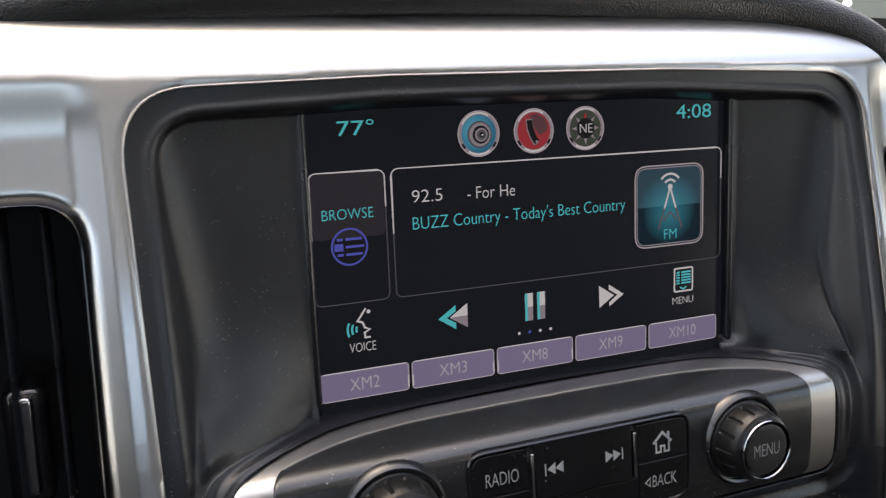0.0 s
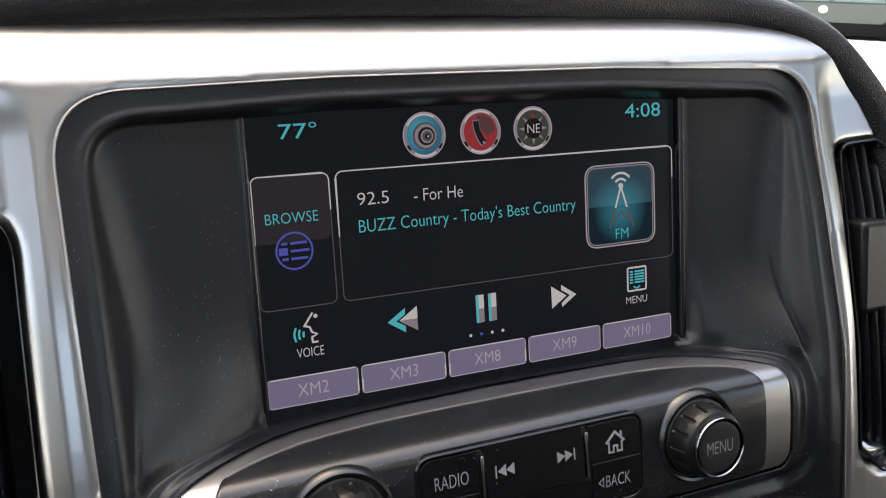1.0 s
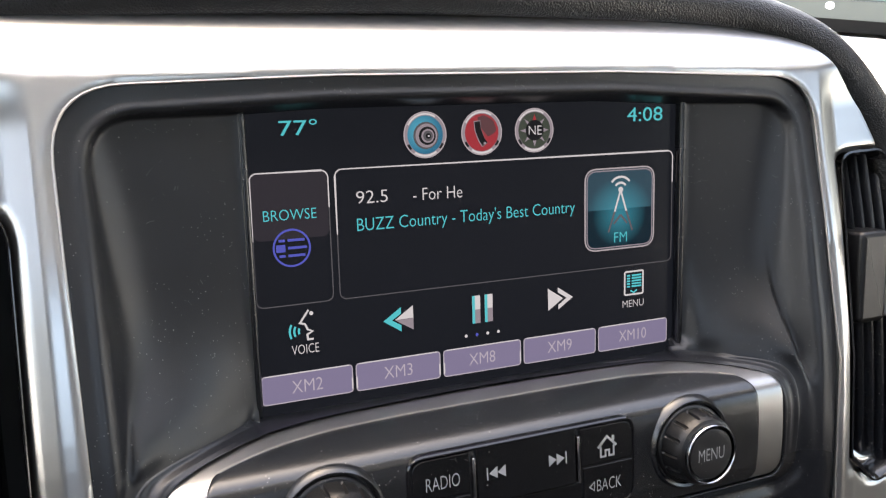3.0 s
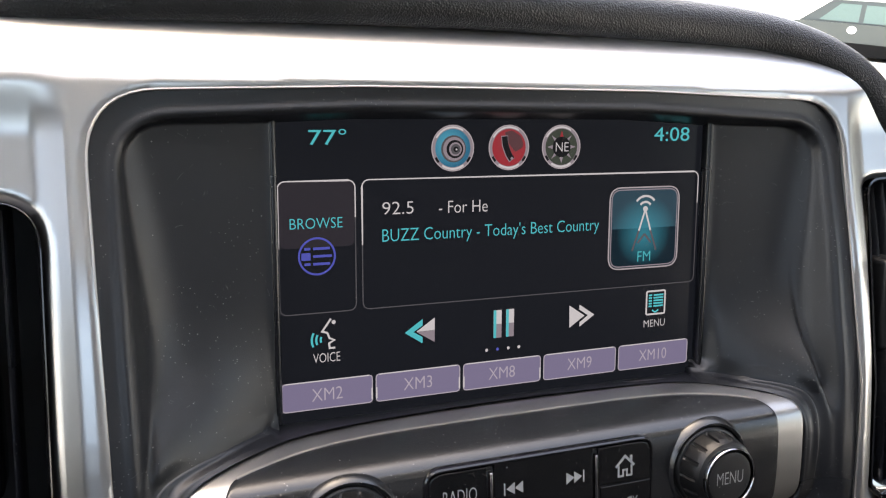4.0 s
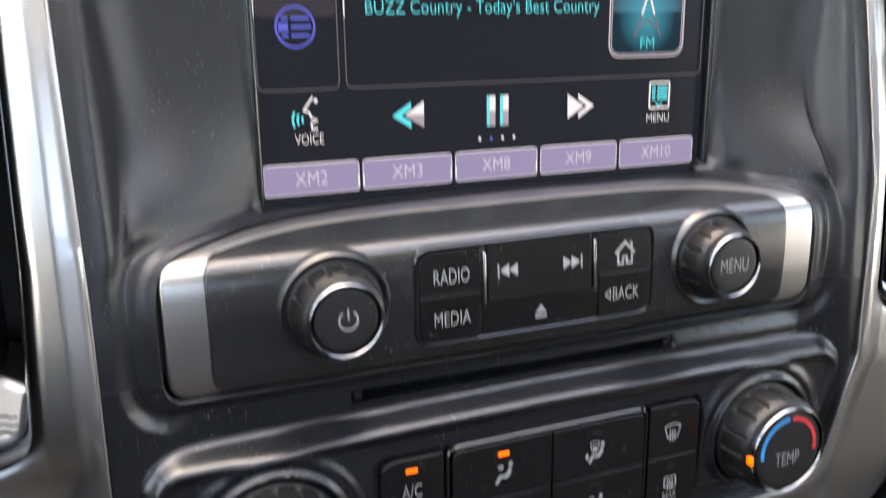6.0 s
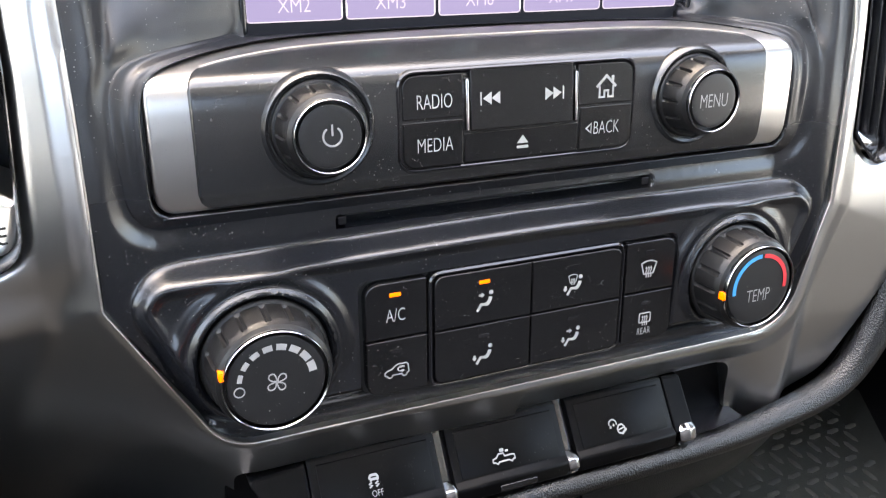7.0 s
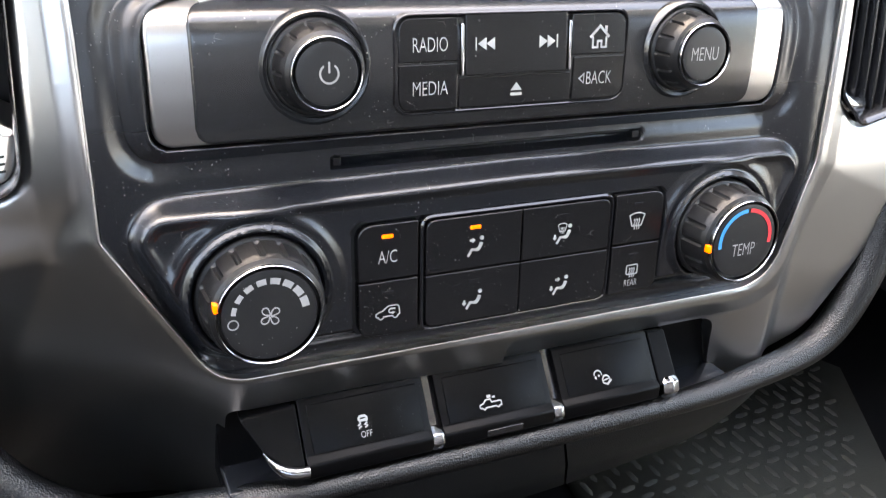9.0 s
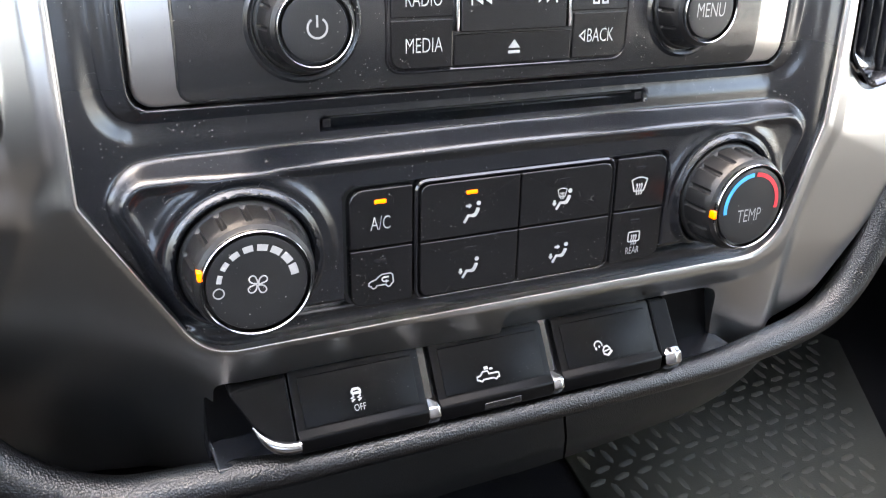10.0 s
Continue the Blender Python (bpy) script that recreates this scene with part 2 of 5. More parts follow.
def frame_ring(bm, outer, inner, d0, d1, bevel=0.4):
    """A flat ring between two outlines of as many points, with softened front edges."""
    a, b = inset(outer, bevel), inset(inner, -bevel)
    rows = [[bm.verts.new(V(x, z, d)) for x, z in pts] for pts, d in
            ((outer, d0), (outer, d1 - bevel), (a, d1), (b, d1), (inner, d1 - bevel), (inner, d0))]
    for p, q in zip(rows, rows[1:]):
        for i in range(len(outer)):
            bm.faces.new((p[i - 1], p[i], q[i], q[i - 1]))
    return bm


def revolve(bm, x, z, profile, n=72, ribs=0, depth=0.0, share=0.3, lean=(0, 0)):
    """A turned piece round the axis out of the panel. profile: rows of radius, depth and whether the ribs cut it."""
    rows = []
    d0 = profile[0][1]
    for r, d, cut in profile:
        row = []
        for i in range(n):
            a = 2 * math.pi * i / n
            rr = r - (depth if cut and ribs and (i * ribs / n) % 1 < share else 0)
            row.append(bm.verts.new(V(x + rr * math.cos(a) + lean[0] * (d - d0), z + rr * math.sin(a) + lean[1] * (d - d0), d)))
        rows.append(row)
    for p, q in zip(rows, rows[1:]):
        for i in range(n):
            bm.faces.new((p[i - 1], p[i], q[i], q[i - 1]))
    crisp(bm.faces.new(rows[-1]))
    return bm


def ribbon(bm, pts, width, d, thick=0.08, closed=False):
    """A flat line of that width through the points."""
    k = len(pts)
    up, lo = [], []
    for i, p in enumerate(pts):
        a = Vector(pts[i - 1]) if (i or closed) else None
        b = Vector(pts[(i + 1) % k]) if (i < k - 1 or closed) else None
        p = Vector(p)
        u = (p - a).normalized() if a is not None else (b - p).normalized()
        v = (b - p).normalized() if b is not None else u
        m = Vector((-u.y - v.y, u.x + v.x))
        m = m / max(0.6, m.length_squared / 2) * width / 2
        up.append(p + m), lo.append(p - m)
    q = [[bm.verts.new(V(v.x, v.y, dd)) for v in side] for side, dd in ((lo, d), (lo, d + thick), (up, d + thick), (up, d))]
    for i in range(0 if closed else 1, k):
        for a in range(4):
            b = (a + 1) % 4
            bm.faces.new((q[a][i - 1], q[a][i], q[b][i], q[b][i - 1]))
    if not closed:
        bm.faces.new([s[0] for s in q]), bm.faces.new([s[-1] for s in q])
    return bm


def arc(x, z, r, a0, a1, n=14):
    return [(x + r * math.cos(radians(a0 + (a1 - a0) * i / n)), z + r * math.sin(radians(a0 + (a1 - a0) * i / n))) for i in range(n + 1)]


def flat(bm, pts, d, thick=0.08):
    slab(bm, pts, d, d + thick, 0.01, None, 1)
    return bm


def bmn():
    return bmesh.new()


def lettering(word, x0, x1, z0, z1, d, material, parent, name="lettering", bold=0.0, tilt=0.0):
    """A word in the built-in font, fitted into the box."""
    cu = bpy.data.curves.new(name, "FONT")
    cu.body, cu.extrude, cu.offset = word, 0.0, bold - 0.009
    cu.resolution_u = 3
    tmp = new("tmp", cu)
    dg = bpy.context.evaluated_depsgraph_get()
    me = bpy.data.meshes.new_from_object(tmp.evaluated_get(dg))
    bpy.data.objects.remove(tmp)
    bpy.data.curves.remove(cu)
    xs, ys = [v.co.x for v in me.vertices], [v.co.y for v in me.vertices]
    lo, wide, low, tall = min(xs), max(xs) - min(xs), min(ys), max(ys) - min(ys)
    bm = bmesh.new()
    bm.from_mesh(me)
    bpy.data.meshes.remove(me)
    for v in bm.verts:
        u, w = (v.co.x - lo) / wide, (v.co.y - low) / tall
        v.co = V(x0 + (x1 - x0) * u + tilt * w * (z1 - z0), z0 + (z1 - z0) * w, d)
    return part(name, bm, material, parent)


def grid_mesh(X, Z, D, keep=None, skirt=0.0):
    """A bmesh from arrays of x, z and depth, with the faces that keep marks, and a wall of depth skirt round its free edges."""
    r, c = X.shape
    idx = np.arange(r * c).reshape(r, c)
    q = np.stack([idx[:-1, :-1], idx[:-1, 1:], idx[1:, 1:], idx[1:, :-1]], -1).reshape(-1, 4)
    if keep is not None:
        q = q[keep.reshape(-1)]
    me = bpy.data.meshes.new("tmp")
    co = np.stack([X / 1000, -D / 1000, Z / 1000], -1).reshape(-1, 3)
    me.from_pydata(co.tolist(), [], q.tolist())
    bm = bmesh.new()
    bm.from_mesh(me)
    bpy.data.meshes.remove(me)
    bmesh.ops.delete(bm, geom=[v for v in bm.verts if not v.link_faces], context="VERTS")
    if skirt:
        rim = [e for e in bm.edges if e.is_boundary]
        ext = bmesh.ops.extrude_edge_only(bm, edges=rim)["geom"]
        bmesh.ops.translate(bm, vec=Vector((0, skirt / 1000, 0)), verts=[g for g in ext if isinstance(g, bmesh.types.BMVert)])
    return bm


def tube(bm, path, radius, n=14, closed=False, squash=1.0):
    """A round bar along places given as (x, z, d)."""
    k, rows = len(path), []
    pts = [V(*p) for p in path]
    for i, p in enumerate(pts):
        a = pts[i - 1] if (i or closed) else p
        b = pts[(i + 1) % k] if (i < k - 1 or closed) else p
        t = (b - a).normalized()
        s = t.cross(Vector((0, -1, 0))).normalized()
        o = s.cross(t).normalized()
        rr = (radius[i] if isinstance(radius, list) else radius) / 1000
        rows.append([bm.verts.new(p + s * rr * math.cos(2 * math.pi * j / n) + o * rr * squash * math.sin(2 * math.pi * j / n)) for j in range(n)])
    for i in range(0 if closed else 1, k):
        for j in range(n):
            bm.faces.new((rows[i - 1][j - 1], rows[i - 1][j], rows[i][j], rows[i][j - 1]))
    if not closed:
        bm.faces.new(rows[0]), bm.faces.new(rows[-1][::-1])
    return bm


def spline(points, n=8, closed=False):
    """A smooth line through the points, of any number of coordinates."""
    pts, out, k = [np.array(p, float) for p in points], [], len(points)
    for i in range(k if closed else k - 1):
        p1, p2 = pts[i], pts[(i + 1) % k]
        p0 = pts[i - 1] if (i or closed) else 2 * p1 - p2
        p3 = pts[(i + 2) % k] if (i + 2 < k or closed) else 2 * p2 - p1
        for j in range(n):
            t = j / n
            out.append(0.5 * (2 * p1 + (p2 - p0) * t + (2 * p0 - 5 * p1 + 4 * p2 - p3) * t * t + (3 * p1 - p0 - 3 * p2 + p3) * t ** 3))
    if not closed:
        out.append(pts[-1])
    return [tuple(float(c) for c in p) for p in out]


def block(bm, x0, x1, y0, y1, z0, z1):
    """A box in world metres."""
    vs = [bm.verts.new((x, y, z)) for x in (x0, x1) for y in (y0, y1) for z in (z0, z1)]
    for f in ((0, 1, 3, 2), (4, 6, 7, 5), (0, 4, 5, 1), (2, 3, 7, 6), (0, 2, 6, 4), (1, 5, 7, 3)):
        bm.faces.new([vs[i] for i in f])
    return bm


# depth of the console's face against height
BZ, BD = [-240, -190, -130, -90, -50, 0, 28, 60, 85], [38, 40, 40, 39, 36, 27.5, 21, 15.5, 11]


def face_depth(z):
    z = np.asarray(z, float)
    return (np.interp(z - 8, BZ, BD) + np.interp(z, BZ, BD) + np.interp(z + 8, BZ, BD)) / 3


# ---------------------------------------------------------------- setting: cabin and outdoors
bm = bmn()
block(bm, -400, 400, -400, 400, -0.2, 0)
setting("ground", bm, GROUND, "pale sunlit concrete car park around the truck", "ground")

bm = bmn()
block(bm, -0.8, 0.8, -1.0, 1.3, 0.62, 0.70)
setting("floor", bm, CARPET, "dark carpeted cabin floor under the dashboard", "floor")
# unseen headliner: bounces light back, and its front edge lets sky in
bm = bmn()
block(bm, -0.86, 0.86, -1.06, -0.32, 1.78, 1.84)
setting("ceiling", bm, LINER, "pale headliner out of view, set to shape light and reflections", "ceiling")
# never in view; the opening sits where the recess reflections need brightness
bm = bmn()
block(bm, -0.86, 0.86, -1.06, -1.0, 1.18, 1.42), block(bm, -0.86, 0.86, -1.06, -1.0, 1.66, 1.78)
block(bm, -0.86, -0.62, -1.06, -1.0, 1.42, 1.66), block(bm, 0.02, 0.86, -1.06, -1.0, 1.42, 1.66)
setting("wall_rear", bm, TAN, "unseen grey rear wall, its opening placed to light the console", "wall")
# out of view; its colour feeds blue-grey reflections on the console
bm = bmn()
block(bm, -0.86, 0.86, -1.06, -0.94, 0.62, 1.18)
setting("wall_rear_lower", bm, REFLECTED, "unseen blue-grey lower rear wall added for the console's reflections", "wall")
for name, s, back, sill in (("wall_driver", -1, -0.61, 1.15), ("wall_passenger", 1, -0.95, 1.10)):
    bm = bmn()
    a, b = sorted((s * 0.8, s * 0.86))
    block(bm, a, b, -1.0, 1.35, 0.62, sill), block(bm, a, b, -1.0, -0.32, 1.70, 1.78)
    block(bm, a, b, -1.0, back, sill, 1.70)
    if s > 0:
        # added block cuts window light reflected in the driver's side recess
        block(bm, a, b, -0.46, 0.3, 1.40, 1.78)
    else:
        # added block keeps window light off the fascia's lower left
        block(bm, a, b, -0.12, 1.35, sill, 1.40)
    setting(name, bm, TRIMDARK if s < 0 else TRIMLIT, ("dark" if s < 0 else "grey") + " door trim out of view, with blocks added to cut window light", "door")
bm = bmn()
block(bm, -0.8, 0.8, 0.55, 1.35, 0.70, 1.15)
setting("firewall", bm, CARPET, "dark carpeted bulkhead behind the footwell", "wall")
# hidden slab that keeps the sun off the passenger footwell
bm = bmn()
block(bm, 0.235, 0.8, 0.06, 1.3, 0.95, 1.07)
setting("dashboard_shade", bm, TRIMDARK, "unseen dark slab added to keep sun out of the footwell", "dashboard")
for s in (-1, 1):
    bm = bmn()
    a, b = s * 0.86, s * 0.80
    lo, hi = [(a, 1.35, 1.15), (b, 1.35, 1.15), (b, 1.27, 1.15), (a, 1.27, 1.15)], [(a, -0.22, 1.84), (b, -0.22, 1.84), (b, -0.32, 1.76), (a, -0.32, 1.76)]
    v = [bm.verts.new(p) for p in lo + hi]
    for f in ((0, 1, 5, 4), (1, 2, 6, 5), (2, 3, 7, 6), (3, 0, 4, 7), (0, 3, 2, 1), (4, 5, 6, 7)):
        bm.faces.new([v[i] for i in f])
    setting("window_pillar", bm, LINER, "pale pillar beside the windscreen", "pillar")


def parked_car(m):
    """A car parked on the concrete, in its own metres: x along, y across."""
    base = new("parked_car")
    base.matrix_world = m
    tagged(base, "pale grey-green car with a round white door emblem", "car")

    def own(name, bm, material, parent, label=""):
        bmesh.ops.recalc_face_normals(bm, faces=bm.faces)
        me = bpy.data.meshes.new(name)
        bm.to_mesh(me), bm.free()
        me.shade_smooth()
        me.set_sharp_from_angle(angle=radians(35))
        me.materials.append(material)
        ob = new(name, me)
        ob.parent = parent
        return tagged(ob, label)

    def prism(side, y0, y1, tuck=0.0):
        bm = bmn()
        rows = [[bm.verts.new((x, y + (tuck if i == 0 else -tuck) * max(0, z - 0.85), z)) for x, z in side] for i, y in enumerate((y0, y1))]
        for i in range(len(side)):
            bm.faces.new((rows[0][i - 1], rows[0][i], rows[1][i], rows[1][i - 1]))
        bm.faces.new(rows[0][::-1]), bm.faces.new(rows[1])
        return bm

    body = own("body", prism(rpoly([(-2.1, 0.24, .1), (-2.2, 0.6, .12), (-2.0, 0.78, .1), (-1.0, 0.9, .05), (1.9, 0.92, .1), (2.15, 0.75, .1), (2.1, 0.24, .1)], 4), -0.88, 0.88), PAINT, base)
    own("cabin", prism(rpoly([(-1.15, 0.88, .02), (-0.5, 1.48, .1), (1.0, 1.52, .1), (1.75, 0.9, .02)], 4), -0.84, 0.84, 0.16), PAINT, base)
    for x0, x1 in ((-0.72, 0.1), (0.2, 1.0)):
        for s in (-1, 1):
            bm = bmn()
            v = [bm.verts.new((x, s * (0.85 - 0.16 * (z - 0.85)), z)) for x, z in ((x0, 0.95), (x1 + (0.25 if x0 > 0 else 0), 0.95), (x1, 1.4), (x0 + (0.4 if x0 < 0 else 0), 1.4))]
            w = [bm.verts.new(p.co - Vector((0, s * 0.03, 0))) for p in v]
            bm.faces.new(v), bm.faces.new(w[::-1])
            for i in range(4):
                bm.faces.new((v[i - 1], v[i], w[i], w[i - 1]))
            own("window", bm, GLASSY, base, "side window with pale reflections")
    own("underbody", prism(rpoly([(-2.0, 0.1, .05), (-2.05, 0.42, .05), (2.0, 0.42, .05), (1.95, 0.1, .05)], 3), -0.89, 0.89), TYRE, base, "dark lower sills and underbody")
    for x in (-1.35, 1.4):
        for y in (-0.76, 0.76):
            bm = bmn()
            for r0, w in ((0.32, 0.1), (0.2, 0.12)):
                c = bmesh.ops.create_cone(bm, cap_ends=True, segments=28, radius1=r0, radius2=r0 * 0.96, depth=w * 2)
                bmesh.ops.rotate(bm, cent=(0, 0, 0), matrix=Matrix.Rotation(math.pi / 2, 3, "X"), verts=c["verts"])
                bmesh.ops.translate(bm, vec=(x, y, 0.315), verts=c["verts"])
            own("wheel", bm, TYRE, base)
    for y in (-0.62, 0.62):
        bm = bmn()
        c = bmesh.ops.create_uvsphere(bm, u_segments=20, v_segments=10, radius=0.09)
        bmesh.ops.scale(bm, vec=(0.4, 1, 1), verts=c["verts"])
        bmesh.ops.translate(bm, vec=(-2.12, y, 0.66), verts=c["verts"])
        own("headlight", bm, LAMP, base, "clear round headlight")
    bm = bmn()
    c = bmesh.ops.create_cone(bm, cap_ends=True, segments=32, radius1=0.1, radius2=0.097, depth=0.012)
    bmesh.ops.rotate(bm, cent=(0, 0, 0), matrix=Matrix.Rotation(math.pi / 2, 3, "X"), verts=c["verts"])
    bmesh.ops.translate(bm, vec=(0.0, -0.884, 0.75), verts=c["verts"])
    own("door_emblem", bm, EMBLEM, base, "round white emblem on the door")
    return base


parked_car(pose(14.75, 13.55, 0, 0, 0, -48.3) @ Matrix.Diagonal((0.9, 0.9, 0.76, 1)))

# ---------------------------------------------------------------- console: black moulded panel
OUT = rpoly([(-145.2, 58, 22), (-60, 60.4, 60), (50, 60.4, 60), (145, 57.5, 22), (146.5, -60, 60), (144.2, -131, 4), (127, -185.5, 24),
             (-112, -185.5, 20), (-143.6, -130, 4), (-143.2, -70, 60), (-144.6, 10, 60)], 9)
VENT_L = rpoly([(-158.2, 27, 14), (-159.2, -60, 40), (-162, -114, 12), (-240, -122, 12), (-240, 27, 14)], 8)
VENT_R = rpoly([(160, 25, 8), (157, -60, 40), (156, -104, 6), (170, -118, 8), (196, -112, 6), (197, 12, 8), (184, 26, 8)], 8)
HVAC = rpoly([(-130, -120, 16), (0, -118.5, 60), (128, -120, 16), (138, -131, 14), (119, -178.5, 16), (-117, -178.5, 16), (-138, -131, 14)], 12)
POWER, MENU, FAN, TEMP = (-73.7, -81.2), (69.0, -81.2), (-97, -154), (93.5, -154.5)


def unit_top(x):
    """Height of the back edge of the radio unit."""
    return -55.6 - 6.2 * (np.abs(x + 3) / 120) ** 5


# side outline of the radio unit: an upright face that turns over into a shelf rising towards the display
RZ, RD = [-108, -98, -90, -80, -72, -68, -65, -63, -61, -59, -57, -55, -53], [34.8, 36.8, 37.3, 37.3, 36.9, 36.2, 34.8, 32.0, 27.6, 21.8, 15.8, 10, 4]


def unit_depth(x, z):
    z = np.asarray(z, float)
    return sum(np.interp(z + o, RZ, RD) for o in (-2, -1, 0, 1, 2)) / 5


def soft(p, q, r):
    """The larger of two depths, with a fillet."""
    return np.maximum(p, q) + r * np.log1p(np.exp(-np.abs(p - q) / r))


LIP = rpoly([(-136.6, 49.4, 17), (-60, 52.6, 80), (50, 52.6, 80), (137, 48.2, 17), (138, -60, 60), (138, -240, 5), (-136, -240, 5), (-135.6, -60, 60)], 14)


# pocket of the radio unit, as places (x, z, depth) from its foot up the driver's side to the middle: the edge along the gap, and the outer crease
GAP = [(-60, -105.3, 34.6), (-117, -105.3, 34.8), (-121.6, -104.8, 35), (-124.6, -102.6, 35.3), (-126, -98, 35.6), (-126.1, -84, 35.9), (-125.9, -73.5, 35.5), (-124.4, -67, 33.8), (-121.2, -62.8, 31.2), (-116, -60.4, 28), (-107, -58.5, 23),
       (-97.7, -57.2, 18.8), (-91, -56.5, 16.2), (-86, -56.0, 14.6), (-70, -55.2, 12), (-40, -54.8, 9.8), (-3, -54.7, 8.6)]
CREASE = [(-60, -109, 32.8), (-117.5, -109.2, 32.8), (-124.5, -108.6, 33.4), (-129.6, -105.6, 34.4), (-132.6, -99, 35.4), (-133.6, -84, 36), (-133.8, -73.5, 35.2), (-132.8, -65.5, 33.2), (-129.2, -60.2, 30.3), (-122, -57.6, 25.8), (-111, -56.1, 19.5),
          (-101, -55.3, 12.6), (-92.2, -54.6, 6.4), (-86.8, -56.1, -1), (-70, -56.2, -1.2), (-40, -56.2, -1.2), (-3, -56.2, -1.2)]


def both_sides(half, mid=-3.0):
    """The closed line through the places of one half and their mirror images, a little lower on the passenger's side."""
    other = [(2 * mid - x + (4 if abs(d + 1.1) < 0.2 or 9 < d < 14 and z > -56 else 0), z - 0.5 * float(sm(0, 90, -x)), d - 1.2 * float(sm(0, 90, -x))) for x, z, d in half[-2::-1]]
    return spline(half + other, 10, True)


def ridge(X, i):
    """Height (1) or depth (2) of the crease over the radio controls, smoothed."""
    top = [p for p in CREASE if p[0] < -91][:3:-1]
    a = np.abs(X + 1.5)
    return sum(np.interp(a + o, [-p[0] - 1.5 for p in top], [p[i] for p in top]) for o in (-3, -2, -1, 0, 1, 2, 3)) / 7


CREASE_LINE, GAP_LINE = both_sides(CREASE), both_sides(GAP)
POCKET = [p[:2] for p in CREASE_LINE]


def panel_depth(X, Z):
    b = face_depth(Z) - 1.2
    a = np.abs(X)
    # floor of the recess beside the display, rising and widening towards its foot
    side = 3.4 + (0.15 + 0.05 * sm(40, -50, Z)) * np.maximum(0, a - 90)
    rz, rd = ridge(X, 1), ridge(X, 2)
    side = side + (rd - 0.9 - side) * np.where(Z > rz, np.exp(-((Z - rz) / 25) ** 2), 1.0)
    side = side + np.maximum(0, unit_depth(X, Z) - 1.8 - side) * sm(0.5, 6, rz - Z)
    cone = 2 + 13 * (1 - np.exp(-np.maximum(44 - Z, 0) / 50))
    side = side + (0.5 - 0.17 * sm(10, -50, Z) * (X < 0)) * 2.5 * np.log1p(np.exp(np.clip((a - 134 + cone) / 2.5, -30, 30)))
    side = -soft(-side, -(b - 1.0), 1.5)
    # a low rounded ridge beside the display
    e = np.abs(X - 1.1)
    side = side + (3.7 - side) * np.exp(-(np.maximum(0, e - 90.0) / 2.6) ** 2) * sm(-58, -50, Z)
    well = np.where(e < 89.4, -3.0, side)
    s = sdf(LIP, X, Z)
    wide = np.maximum(1.6, 3 + 0.06 * (44 - Z)) * (1 - 0.4 * sm(-34, -72, Z))
    wall = b + 16 / wide * s
    d = np.where(e < 89.4, np.maximum(wall, -3), soft(well, wall, 1.0 + 1.6 * sm(48, -45, Z)))
    # the rim falls a little towards a rounded bead round the recess
    rim = b - 0.22 * np.clip(-sdf(OUT, X, Z), 0, 9) * sm(-90, -20, Z) + 0.9 * np.exp(-((s - 1.6) / 1.5) ** 2) * sm(-90, -20, Z)
    d = -soft(-d, -rim, 0.9)
    # lower field with the disc slot, sunk a little inside the rim
    field_low = b - 5.5 * (1 - sm(116, 142, a)) * sm(-181, -172, Z)
    d = d + (field_low - d) * np.where(a < 124.6, Z < -104, sm(-84, -108, Z))
    # raised climate panel
    h = sdf(HVAC, X, Z)
    d = np.where(Z < -112, d + (41.2 - d) * (1 - sm(-5.5, 0.5, h)), d)
    d = d + 1.4 * np.exp(-((h + 5.5) / 2.2) ** 2) * (Z < -112) * sm(-172, -140, Z)
    d = d - 2.2 * sm(-176.5, -181, Z)
    for x, z in (FAN, TEMP):
        r = np.hypot(X - x, Z - z)
        d = d + 3.2 * np.exp(-((r - 23.2) / 1.5) ** 2) * (0.35 + 0.65 * sm(z - 22, z - 4, Z)) + 1.6 * np.exp(-((r - 27.5) / 2.6) ** 2) * sm(z - 14, z + 10, Z) - 4 * (1 - sm(20.3, 21.4, r))
    box = sdf(rrect(-64.2, 65.4, -177, -133.8, 5), X, Z)
    d = d - 3.2 * (1 - sm(-0.4, 0.5, box))
    slot = sdf(rrect(-68, 57.5, -116, -112.2, 0.6), X, Z)
    d = d - 9 * (1 - sm(-0.4, 0.3, slot))
    # the panel runs into the crease of the pocket, which leaves room for the radio unit
    s = sdf(POCKET, X, Z)
    near = (s > -1.5) & (s < 7)
    line = np.array(CREASE_LINE)
    far = (X[near][:, None] - line[None, :, 0]) ** 2 + (Z[near][:, None] - line[None, :, 1]) ** 2
    share = np.exp(-(far - far.min(1)[:, None]) / 3.0)
    to = (share * line[None, :, 2]).sum(1) / share.sum(1)
    d[near] = d[near] + (to - 0.12 - d[near]) * (1 - sm(0, 6.5, s[near])) * np.where(to < 5, 0, 1)
    d = np.where(s < -0.9, np.minimum(d, unit_depth(X, Z) - 8), d)
    return d - 14 * sm(0.2, 2.0, sdf(OUT, X, Z))


gx, gz = np.arange(-152, 152.01, 0.8), np.concatenate([np.arange(-192, -40, 0.7), np.arange(-40, 38, 1.2), np.arange(38, 66, 0.4)])
X, Z = np.meshgrid(gx, gz)
panel = thing("center_console", 0, -185, 20, "moulded black plastic centre console panel with scuffs and dust", "car console")
inner = sdf(OUT, X, Z) < 2.4
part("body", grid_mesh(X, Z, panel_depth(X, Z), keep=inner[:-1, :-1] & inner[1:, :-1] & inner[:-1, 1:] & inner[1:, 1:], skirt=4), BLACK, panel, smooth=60)
